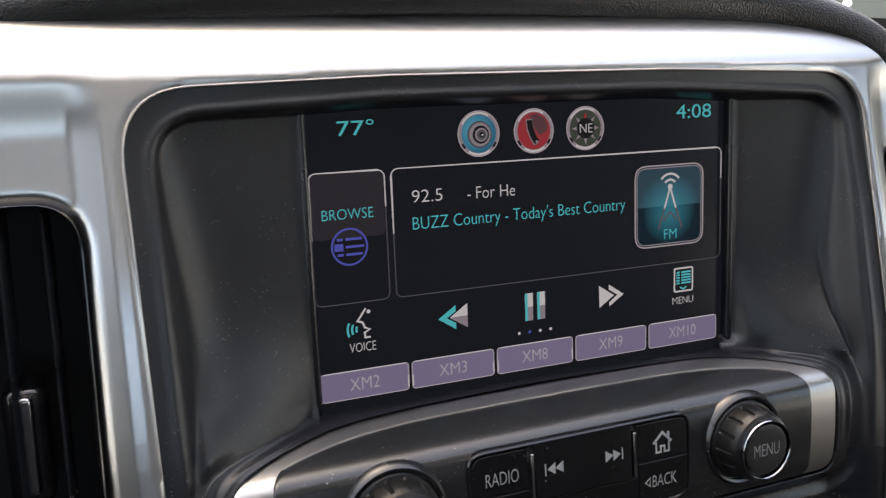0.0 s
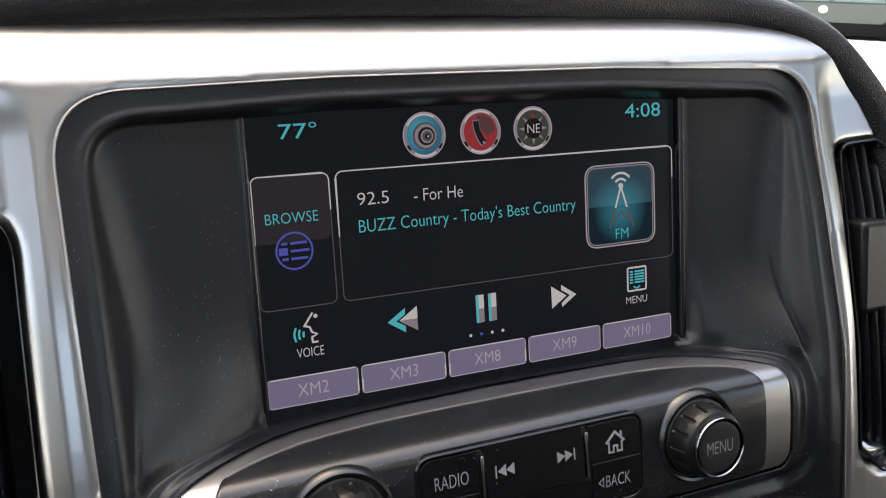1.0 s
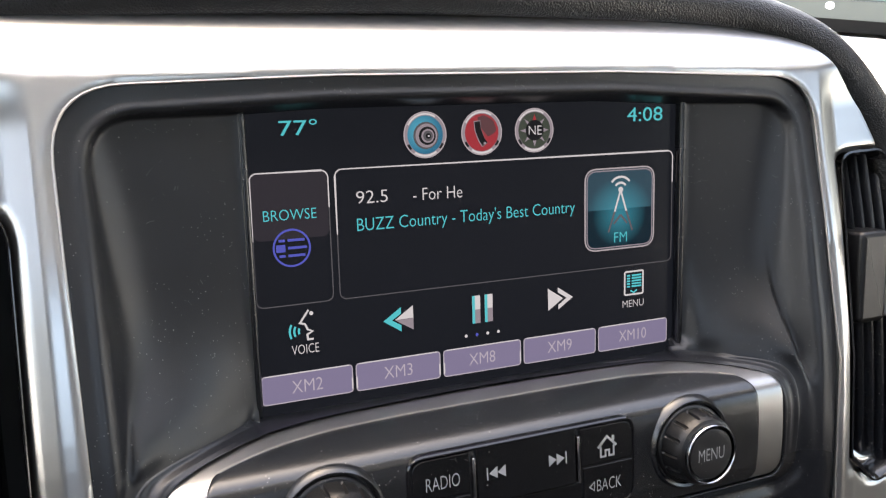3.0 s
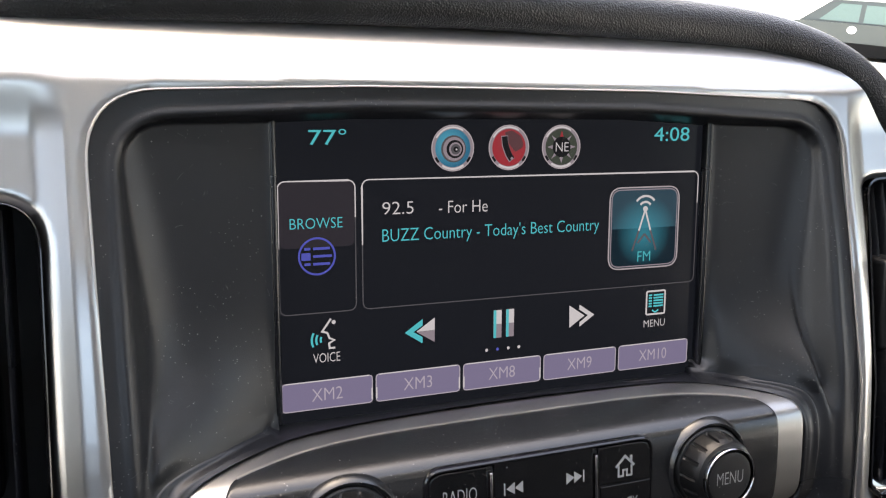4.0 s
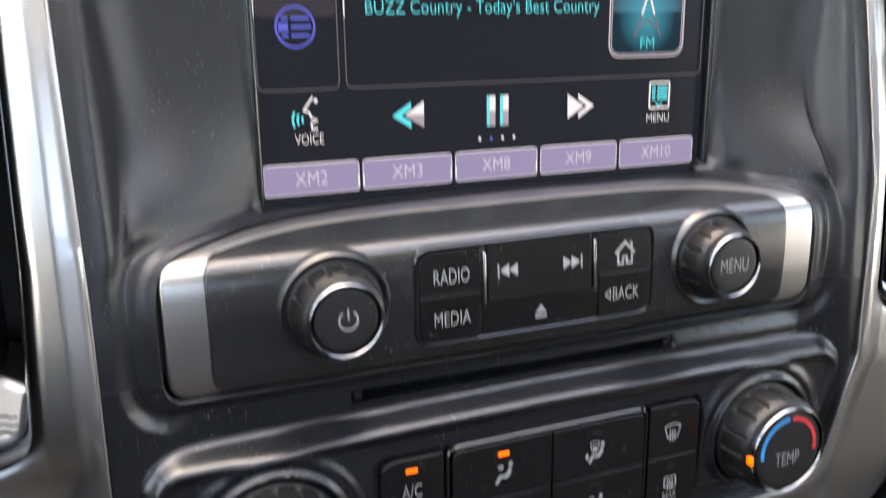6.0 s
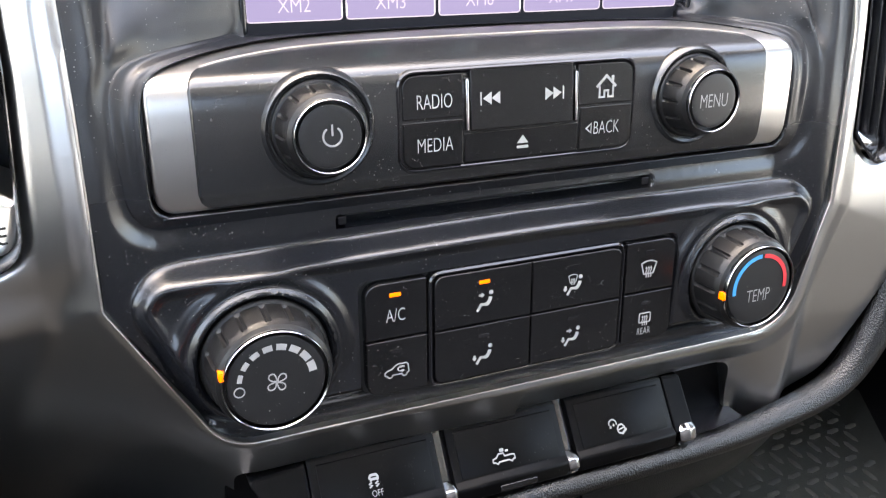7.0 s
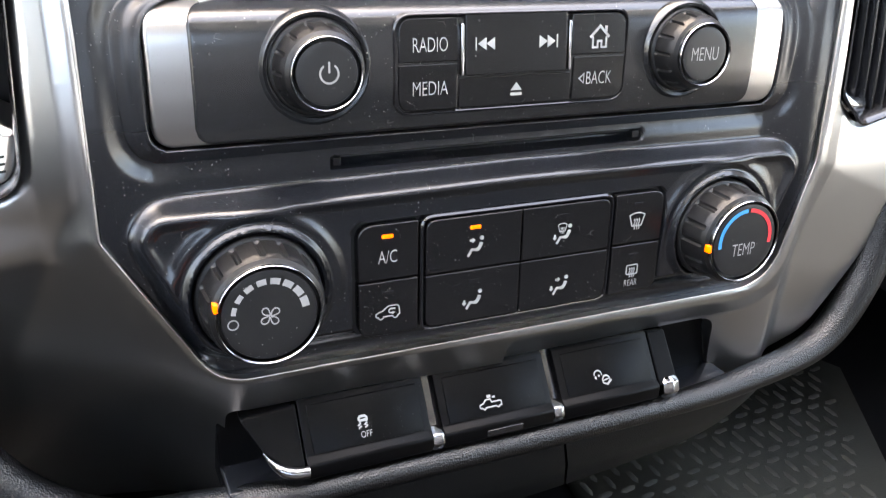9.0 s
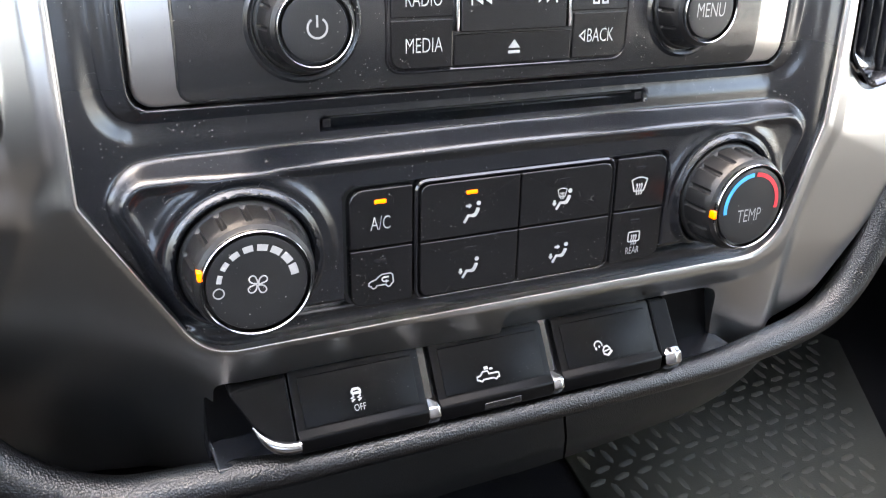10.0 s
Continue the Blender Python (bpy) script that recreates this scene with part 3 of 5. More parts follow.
# the pocket's rim: a rolled crease, a shallow groove and a second roll along the gap
u = np.concatenate([[-0.3, -0.12], np.linspace(0, 1, 15), [1, 1]])[:, None]
o, g = np.array(CREASE_LINE).T[:, None, :], np.array(GAP_LINE).T[:, None, :]
x, z, d = (o[i] + (g[i] - o[i]) * np.clip(u, 0, 1) for i in range(3))
t = np.roll(np.array(GAP_LINE)[:, :2], -1, 0) - np.roll(np.array(GAP_LINE)[:, :2], 1, 0)
t = t / np.linalg.norm(t, axis=1)[:, None]
nx, nz = -t[:, 1][None], t[:, 0][None]
reach = np.where(u < 0, u * -5, 0) + np.where(np.arange(len(u)) == len(u) - 2, -0.35, 0)[:, None] + np.where(np.arange(len(u)) == len(u) - 1, -0.5, 0)[:, None]
deep = np.where(u < 0, u * 6, 0) - np.where(np.arange(len(u)) == len(u) - 2, 0.5, 0)[:, None] - np.where(np.arange(len(u)) == len(u) - 1, 6, 0)[:, None]
upper = sm(-100, -80, z) * sm(86, 92, np.abs(x + 1.5))
deep = deep + upper * (0.35 * np.exp(-((u - 0.04) / 0.08) ** 2) - 0.8 * np.exp(-((u - 0.36) / 0.17) ** 2) + 0.35 * np.exp(-((u - 0.68) / 0.14) ** 2)) * (1 - 0.7 * sm(124, 131, np.abs(x + 3)))
deep = deep + 0.25 * np.exp(-((u - 0.93) / 0.06) ** 2)
x, z, d = x + nx * reach, z + nz * reach, d + deep
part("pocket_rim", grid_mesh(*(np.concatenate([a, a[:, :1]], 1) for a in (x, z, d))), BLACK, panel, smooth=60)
for x0, x1 in ((-67.5, -64.6), (53.8, 57)):
    part("slot_end", slab(bmn(), rrect(x0, x1, -115.6, -112.6, 0.4, 2), 24, 31.5, 0.3), GLOSS, panel)
bm = bmn()
slab(bm, rrect(-64, 53.5, -113.1, -112.5, 0.2, 1), 24, 29.5, 0.1)
part("slot_lip", bm, DEEP, panel, "dark rubber lip of the disc slot")

# ---------------------------------------------------------------- satin silver surround


EDGE = rpoly([(-226, 70, 10), (-165, 84, 30), (-90, 90, 60), (0, 92, 80), (90, 87, 60), (150, 74, 30), (180, 38, 34), (198, 0, 20), (204, -100, 30), (202, -160, 20), (168, -220, 25),
              (116, -241, 20), (70, -244, 10), (-90, -247, 30), (-135, -276, 30), (-196, -272, 30), (-236, -232, 20)], 6)


def fascia_depth(X, Z):
    t = np.maximum(0, sdf(OUT, X, Z))
    d = face_depth(Z) + 0.8
    d = d - 0.02 * np.minimum(t, 5.5) - 0.40 * np.clip(np.abs(X) - 149.6, 0, 10) * (1 - sm(44, 66, Z)) * (1 - sm(-122, -140, Z)) - 0.36 * np.clip(t - 5.5, 0, 10) * sm(-122, -140, Z) * (X > 0)
    u = np.maximum(0, Z - 60)
    d = d - np.where(u < 7, 0.055 * u * u, 2.7 + 0.77 * (u - 7) + 0.05 * np.maximum(0, u - 12) ** 2)
    a = np.abs(X)
    fold = np.where(X < 0, -116, -130) - 0.4 * np.maximum(0, a - 143)
    right = 0.07 * np.maximum(0, fold - Z) * sm(136, 150, a) + np.maximum(0, -188 - Z) * (0.42 - 0.38 * sm(95, 140, a))
    # the driver's side turns under below a soft fold
    under_fold = 7 * np.log1p(np.exp(np.clip((fold - Z) / 7, -30, 30)))
    q = np.maximum(0, -soft(-t, -under_fold, 2))
    left = (0.54 + 0.18 * sm(95, 150, a)) * (q - 0.5 * 12 * np.log1p(np.exp(np.clip((q - 40) / 12, -30, 30))))
    left = left + 0.25 * 12 * np.log1p(np.exp(np.clip((-168 - Z) / 12, -30, 30))) * sm(100, 135, a)
    d = d - np.where(X > 0, right, left + (right - left) * sm(-60, 0, X))
    v = np.minimum(sdf(VENT_L, X, Z), sdf(VENT_R, X, Z))
    d = d - 2.2 * (1 - sm(-0.5, 3.2, v)) - 0.9 * (1 - sm(-0.2, 1.4, t))
    return d


step = 1.3
X, Z = np.meshgrid(np.arange(-238, 210, step), np.arange(-280, 97, step))
SWITCHES = rpoly([(-109, -203.5, 5), (109, -202.5, 10), (117, -240, 2), (-109, -240, 2)], 6)
HOLES = [OUT, VENT_L, VENT_R, SWITCHES]
field = np.minimum.reduce([sdf(p, X, Z) for p in HOLES])
field = np.minimum(field, -sdf(EDGE, X, Z))
for _ in range(2):
    near = np.abs(field) < 0.72 * step
    e = 0.05


    def dist(x, z):
        return np.minimum(np.minimum.reduce([sdf(p, x, z) for p in HOLES]), -sdf(EDGE, x, z))


    gxx, gzz = (dist(X + e, Z) - dist(X - e, Z)) / (2 * e), (dist(X, Z + e) - dist(X, Z - e)) / (2 * e)
    X, Z = np.where(near, X - field * gxx, X), np.where(near, Z - field * gzz, Z)
    field = dist(X, Z)
mid = (field[:-1, :-1] + field[1:, :-1] + field[:-1, 1:] + field[1:, 1:]) / 4
low = np.minimum.reduce([field[:-1, :-1], field[1:, :-1], field[:-1, 1:], field[1:, 1:]])
surround = thing("console_surround", 0, -200, 20, "satin silver painted surround framing the black console", "console trim")
part("fascia", grid_mesh(X, Z, fascia_depth(X, Z), keep=(mid > 0.05) & (low > -0.6), skirt=7), SILVER, surround, smooth=50)
line = [(x, z, float(face_depth(z)) + 0.55) for x, z in inset(OUT, -0.1)]
part("bright_edge", tube(bmn(), line, 0.45, 8, closed=True), EDGING, surround, "thin polished edge line")

# ---------------------------------------------------------------- display
display = thing("touch_display", 0, -57, -3, "lit radio touch display with teal and lilac graphics", "display")
part("glass", slab(bmn(), rrect(-90, 92, -60, 52, 2), -3, 0, 0.4), SCREEN, display)
for x in (-88.4, 90.6):
    part("bezel", slab(bmn(), rrect(x - 1.5, x + 1.5, -55.5, 50, 1.4), -3, 4.0, 1.35, None, 5), BLACK, display)
G = 0.06
lettering("77°", -75.3, -62, 41.2, 46.6, G, TEAL, display, bold=0.01)
lettering("4:08", 65.3, 82.6, 41.4, 47, G, TEAL, display, bold=0.01)


SHEEN = glow("display_silver", (0.5, 0.46, 0.54))
RUST = glow("display_rust", (0.13, 0.06, 0.075))


def badge(x, z, fill, name):
    """A round button of the display."""
    ring = part(name, flat(bmn(), circle(x, z, 8.4, 40), G), GREY, display)
    part("rim", frame_ring(bmn(), circle(x, z, 8.4, 40), circle(x, z, 8.0, 40), G + 0.08, G + 0.2, 0.04), SHEEN, ring)
    part("shine", ribbon(bmn(), arc(x, z, 7.5, 236, 304, 12), 0.75, G + 0.1), WHITE, ring)
    part("shine", ribbon(bmn(), arc(x, z, 7.5, 58, 150, 14), 0.6, G + 0.1), WHITE, ring)
    for a in (206, 318):
        part("glint", ribbon(bmn(), arc(x, z, 7.5, a, a + 16, 5), 0.9, G + 0.1), DARKG, ring)
    part("face", flat(bmn(), circle(x, z, 6.9, 40), G + 0.08), fill, ring)
    return ring


b = badge(-22.2, 39.6, CYAN, "speaker_badge")
for r, m, o in ((4.9, DIM, 0.2), (4.3, GREY, 0.4), (3.3, DARKG, 0.7), (2.5, GREY, 0.9), (1.9, DIM, 1.0), (1.0, DARKG, 1.1), (0.35, WHITE, 1.3)):
    part("cone", flat(bmn(), circle(-22.2 + o, 39.4 - o * 0.2, r, 24), G + 0.3 - r * 0.02), m, b)
b = badge(0.5, 39.6, CRIMSON, "phone_badge")
part("sheen", flat(bmn(), rpoly([(-1.4, 45.2, .5), (1.5, 46, 2), (5.3, 43.8, 2), (6.8, 39.8, 2), (3, 38, .5), (0.4, 41, .5)], 4), G + 0.18), RUST, b)
part("handset_edge", ribbon(bmn(), [(-1.5, 44), (-1.2, 40.6), (0.1, 37.2), (1.6, 34.9)], 2.7, G + 0.22), GREY, b)
part("handset", ribbon(bmn(), [(-1.5, 43.7), (-1.1, 40.6), (0.2, 37.3), (1.6, 35.2)], 2.3, G + 0.32), DARKG, b)
part("earpiece", flat(bmn(), circle(1.5, 35.6, 0.5, 12), G + 0.42), GREY, b)
b = badge(22.8, 39.6, MOSS, "compass_badge")
for i in range(8):
    a = math.pi / 4 * i
    w, c, s = (0.75 if i % 2 else 1.0), math.cos(a), math.sin(a)
    part("point", flat(bmn(), [(22.8 + 6.2 * c, 39.6 + 6.2 * s), (22.8 + 3 * c - w * s, 39.6 + 3 * s + w * c), (22.8 + 3 * c + w * s, 39.6 + 3 * s - w * c)], G + 0.2),
         CRIMSON if i == 2 else GREY, b)
part("hub", flat(bmn(), circle(22.8, 39.6, 3.9, 24), G + 0.26), DARKG, b)
lettering("NE", 20.2, 25.8, 37.9, 41.3, G + 0.4, WHITE, b)

for x0, x1 in ((-56.9, 88.1), (-86.6, -59)):
    o = rrect(x0, x1, -17.4, 29.2, 3.0, 5)
    box = part("panel_line", frame_ring(bmn(), o, inset(o, 0.38), G, G + 0.1, 0.03), DIM, display)
    part("bright_line", ribbon(bmn(), [(x0 + 0.2, 6), (x0 + 0.2, 26.4)] + arc(x0 + 2.8, 26.4, 2.6, 180, 90, 6) + [(x1 - 2.8, 29)] + arc(x1 - 2.8, 26.4, 2.6, 90, 0, 6) + [(x1 - 0.2, 16)], 0.42, G + 0.1), WHITE, box)
part("tab_shade", flat(bmn(), rrect(-86, -59.6, 6, 28.6, 2.4), G - 0.055, 0.03), glow("display_tab", (0.035, 0.032, 0.045)), display)
lettering("BROWSE", -82.4, -63.8, 12.6, 16.3, G, TEAL, display)
part("list_ring", frame_ring(bmn(), circle(-73.1, 2.9, 6.7, 40), circle(-73.1, 2.9, 6.0, 40), G, G + 0.08, 0.03), INDIGO, display)
for z, x0, x1 in ((5.6, -74.5, -68.5), (2.9, -74.5, -67.8), (0.2, -74.5, -68.5), (5.6, -77.6, -75.4), (0.2, -77.6, -75.4)):
    part("list_bar", flat(bmn(), rrect(x0, x1, z - 0.45, z + 0.45, 0.1, 1), G), INDIGO, display)
part("list_bar", flat(bmn(), rrect(-78.6, -75.4, 1.6, 4.2, 0.1, 1), G), INDIGO, display)
lettering("92.5", -49.2, -37.4, 16.4, 20.9, G, WHITE, display)
lettering("- For He", -27.6, -8.0, 16.0, 20.5, G, WHITE, display)
lettering("BUZZ Country - Today's Best Country", -49.3, 40.8, 5.2, 11.4, G, TEAL, display)
MAST = glow("display_mast", (0.15, 0.12, 0.15))
tile = part("source_tile", flat(bmn(), rrect(45.2, 79.0, -10, 23.4, 5.5, 6), G), TILEDARK, display)
part("upper_face", flat(bmn(), rpoly([(46, 6.6, 0.3), (78.2, 6.6, 0.3), (78.2, 22.6, 5), (46, 22.6, 5)], 6), G + 0.05), TILE, tile)
o = rrect(45.2, 79.0, -10, 23.4, 5.5, 6)
part("rim", frame_ring(bmn(), o, inset(o, 0.55), G + 0.05, G + 0.25, 0.05), SHEEN, tile)
part("inner_rim", frame_ring(bmn(), inset(o, 0.95), inset(o, 1.4), G + 0.12, G + 0.2, 0.04), GREY, tile)
for k, (a, b2) in enumerate((((62.2, 14.2), (59.4, 5.6)), ((62.2, 14.2), (65.0, 5.6)), ((59.4, 5.6), (56.4, -2.6)), ((65.0, 5.6), (68, -2.6)), ((62.2, 4.2), (59, 0.6)), ((62.2, 4.2), (65.4, 0.6)))):
    part("mast", ribbon(bmn(), [a, b2], 0.75, G + 0.3), WHITE if k < 2 else MAST, tile)
for r in (3.2, 5.6):
    part("wave", ribbon(bmn(), arc(62.2, 14.0, r, 40, 140, 10), 0.9, G + 0.3), WHITE, tile)
part("mast_tip", flat(bmn(), circle(62.2, 14.4, 1.15, 16), G + 0.32), WHITE, tile)
lettering("FM", 59.2, 65.4, -7, -2.9, G + 0.35, TEAL, tile)
part("talk_mark", ribbon(bmn(), [(-68.6, -19.6), (-71.8, -24), (-70, -24.6), (-69.2, -26.6), (-67.4, -27.4), (-69.4, -28.4), (-69.2, -30.2), (-67.2, -30.2)], 0.7, G), WHITE, display)
part("talk_dot", flat(bmn(), circle(-67.6, -20.9, 0.75, 12), G), WHITE, display)
for r in (2.2, 3.8, 5.4):
    part("talk_wave", ribbon(bmn(), arc(-70.2, -27, r, 150, 205, 6), 0.75, G), TEAL, display)
lettering("VOICE", -75.2, -65.4, -35.2, -31.8, G, WHITE, display)
part("skip_back", flat(bmn(), [(-41, -27.4), (-34.0, -22.8), (-34.0, -25.2), (-37.6, -27.4), (-34.0, -29.6), (-34.0, -32)], G), TEAL, display)
part("skip_back_head", flat(bmn(), [(-36.4, -27.4), (-29.2, -22.6), (-29.2, -27.3)], G), WHITE, display)
part("skip_back_foot", flat(bmn(), [(-36.4, -27.5), (-29.2, -27.4), (-29.2, -31.9)], G), GREY, display)
for x in (-5, 0.3):
    bar = part("pause_bar", flat(bmn(), rrect(x, x + 3.4, -32.8, -27.4, 0.1, 1), G), GREY, display)
    part("pause_top", flat(bmn(), rrect(x, x + 3.4, -27.4, -22, 0.1, 1), G), WHITE, bar)
    part("pause_glint", flat(bmn(), rrect(x, x + 1.1, -32.8, -22, 0.1, 1), G + 0.1), TEAL, bar)
part("skip_on", flat(bmn(), [(28.2, -22.8), (35.2, -27.4), (28.4, -31.8)], G), WHITE, display)
part("skip_on_head", flat(bmn(), [(32.8, -22.8), (39.8, -27.4), (33, -31.8), (33, -30), (36.8, -27.4), (32.8, -24.8)], G), WHITE, display)
o = rrect(64.4, 74.2, -30, -19.6, 1.0, 3)
part("list_frame", frame_ring(bmn(), o, inset(o, 0.7), G, G + 0.1, 0.03), WHITE, display)
for i in range(5):
    for x0, x1 in ((65.8, 67.4), (68.2, 73)):
        part("list_line", flat(bmn(), rrect(x0, x1, -22 - i * 1.15, -21.3 - i * 1.15, 0.05, 1), G), TEAL, display)
part("tick", ribbon(bmn(), [(67.6, -27.9), (69.2, -28.9), (70.8, -27.9)], 0.6, G), TEAL, display)
lettering("MENU", 63.8, 74.3, -35.0, -32.0, G, WHITE, display)
for i in range(4):
    part("page_dot", flat(bmn(), circle(-7.8 + 4.6 * i, -37.3, 0.62, 12), G), INDIGO if i == 1 else WHITE, display)
for i, (word, x0, x1) in enumerate((("XM2", -86.7, -53.4), ("XM3", -52.3, -18.8), ("XM8", -17.6, 15.8), ("XM9", 17, 50.6), ("XM10", 51.8, 86.4))):
    o = rrect(x0, x1, -52.2, -41.6, 1.6, 4)
    key = part("preset_key", flat(bmn(), o, G), LILAC, display)
    part("key_line", frame_ring(bmn(), o, inset(o, 0.38), G + 0.08, G + 0.14, 0.03), KEYLINE, key)
    part("key_glint", ribbon(bmn(), [(x0 + 1.4, -41.8), (x1 - 1.4, -41.8)], 0.4, G + 0.14), WHITE, key)
    for x in ([x0 + 0.35] if i in (1, 2) else []) + ([x1 - 0.35] if i < 3 else []):
        part("key_glint", ribbon(bmn(), [(x, -50.8), (x, -46.6)], 0.5, G + 0.15), WHITE, key)
    c, w = (x0 + x1) / 2 - 0.3, 5.6 if len(word) == 3 else 6.8
    lettering(word, c - w, c + w, -49.1, -44.5, G + 0.12, LILACTEXT, key)

# ---------------------------------------------------------------- radio controls
def sheet(x0, x1, bottom, top, depth, corner, bevel, nx=120, nz=36):
    """A plate between two edge lines, its rim rounded, following depth(x, z)."""
    u = (1 - np.cos(np.linspace(0, math.pi, nx))) / 2
    u = 0.45 * u + 0.55 * np.linspace(0, 1, nx)
    xs = x0 + (x1 - x0) * u
    near = np.clip(corner - np.minimum(xs - x0, x1 - xs), 0, corner)
    cut = corner - np.sqrt(np.maximum(0, corner ** 2 - near ** 2))
    lo, hi = bottom(xs) + cut, top(xs) - cut
    v = (1 - np.cos(np.linspace(0, math.pi, nz))) / 2
    X, Z = np.meshgrid(xs, v, indexing="xy")
    Z = lo[None, :] + (hi - lo)[None, :] * v[:, None]
    X = np.broadcast_to(xs, Z.shape)
    s = -sdf(list(zip(xs, lo)) + list(zip(xs[::-1], hi[::-1])), X, Z)
    q = np.clip(1 - np.maximum(s, 0) / bevel, 0, 1)
    return grid_mesh(X, Z, depth(X, Z) - bevel * (1 - np.sqrt(np.maximum(0, 1 - q * q))), skirt=6)


radio = thing("radio_controls", -1, -105, 28, "black radio control unit with silver ends, buttons and two knobs", "radio")
plate = part("silver_plate", sheet(-124.7, 118.4, lambda x: -104.3 + 0 * x, unit_top, lambda x, z: unit_depth(x, z) - 1.2, 6.5, 1.2, 160, 70), STRIP, radio, "brushed silver backing plate", smooth=60)


def plate_top(x):
    return -57.7 - 3.4 * (np.abs(x + 3.5) / 100) ** 4.5


part("edge_line", tube(bmn(), [(float(x), float(plate_top(x)) + 0.25, float(unit_depth(x, plate_top(x) + 0.25)) - 0.35) for x in np.linspace(-107, 99.5, 90)], 0.45, 8), EDGING, plate, "thin polished upper edge")
front = part("front_plate", sheet(-112, 104.2, lambda x: -103.6 + 0 * x, plate_top, unit_depth, 5, 0.7, 160, 70), PLATE, radio, smooth=60)


def follow(x, z):
    return float(unit_depth(x, z)) - 37.0


o = rrect(-48, 43.5, -99, -65.2, 6.5, 6)
part("button_frame", frame_ring(bmn(), o, inset(o, 1.3), 30, 37.6, 0.5), GLOSS, radio)
part("button_well", slab(bmn(), inset(o, 0.8), 24, 31.0, 0.2), DEEP, radio)


def button(outline, d, parent, shape=None, material=BUTTON, name="button"):
    return part(name, slab(bmn(), outline, d - 7, d, 0.45, shape), material, parent)


def tilted(z0, k):
    return lambda x, z: -k * (z - z0)


def lay(ob, z0, k):
    """Leans a mark back with the key that it is printed on."""
    zero = ORIGIN[ob.parent].z
    for v in ob.data.vertices:
        v.co.y += k * ((v.co.z + zero) * 1000 - z0) / 1000


k = button(rpoly([(-46.2, -81.3, .5), (-24.7, -81.3, .5), (-24.7, -66.9, .5), (-46.2, -66.9, 5)]), 37.95, radio, tilted(-81.3, 0.05))
lay(lettering("RADIO", -41.2, -28.7, -77.9, -73.2, 38.0, PRINT, k), -81.3, 0.05)
k = button(rpoly([(-46.2, -97.4, 5), (-24.7, -97.4, .5), (-24.7, -81.9, .5), (-46.2, -81.9, .5)]), 37.9, radio)
lettering("MEDIA", -41.2, -28.4, -92.2, -87.6, 37.95, PRINT, k)
k = button(rrect(-22.2, 17.2, -86.4, -65.9, 0.8), 38.7, radio, tilted(-86.4, 0.07))
for s, x in ((-1, -14.5), (1, 9.2)):
    bm = bmn()
    for o2 in (-1.6, 1.6):
        flat(bm, [(x + o2 + s * 1.6, -75.9), (x + o2 - s * 1.6, -73.8), (x + o2 - s * 1.6, -78)], 38.72, 0.12)
    flat(bm, rrect(x + s * 3.9 - 0.25, x + s * 3.9 + 0.25, -78.1, -73.7, 0.1, 1), 38.72, 0.12)
    lay(part("skip_mark", bm, PRINT, k), -86.4, 0.07)
k = button(rrect(-24.1, 20.0, -97.4, -87.0, 0.6), 37.6, radio)
bm = bmn()
flat(bm, [(-4.3, -92.4), (0.1, -92.4), (-2.1, -89.6)], 37.62, 0.12), flat(bm, rrect(-4.3, 0.1, -94.2, -93.2, 0.1, 1), 37.62, 0.12)
part("eject_mark", bm, PRINT, k)
k = button(rpoly([(19.4, -81.2, .5), (42, -81.2, .5), (42, -66.9, 5), (19.4, -66.9, .5)]), 37.95, radio, tilted(-81.3, 0.05))
bm = bmn()
ribbon(bm, [(26.8, -75.3), (30.8, -71.4), (34.8, -75.3)], 0.9, 37.97, 0.12)
ribbon(bm, [(28, -75), (28, -78.8), (30, -78.8), (30, -76.6), (31.6, -76.6), (31.6, -78.8), (33.6, -78.8), (33.6, -75)], 0.7, 37.97, 0.12)
flat(bm, rrect(32.9, 33.9, -73.4, -71.4, 0.1, 1), 37.97, 0.12)
lay(part("home_mark", bm, PRINT, k), -81.3, 0.05)
k = button(rpoly([(20.6, -97.2, .5), (42.2, -97.2, 5), (42.2, -81.8, .5), (20.6, -81.8, .5)]), 37.9, radio)
lettering("BACK", 26.3, 37, -91.9, -87.3, 37.95, PRINT, k)
part("back_mark", ribbon(bmn(), [(25.2, -87.9), (23.2, -89.6), (25.2, -91.3)], 0.5, 37.92, 0.1, True), PRINT, k)
for x in (-23.5, 18.3):
    part("chrome_sliver", slab(bmn(), rrect(x - 0.6, x + 0.6, -86.2, -69, 0.4, 3), 31, 38.8, 0.4, follow), CHROME, radio, "bright chrome bar beside the keys")


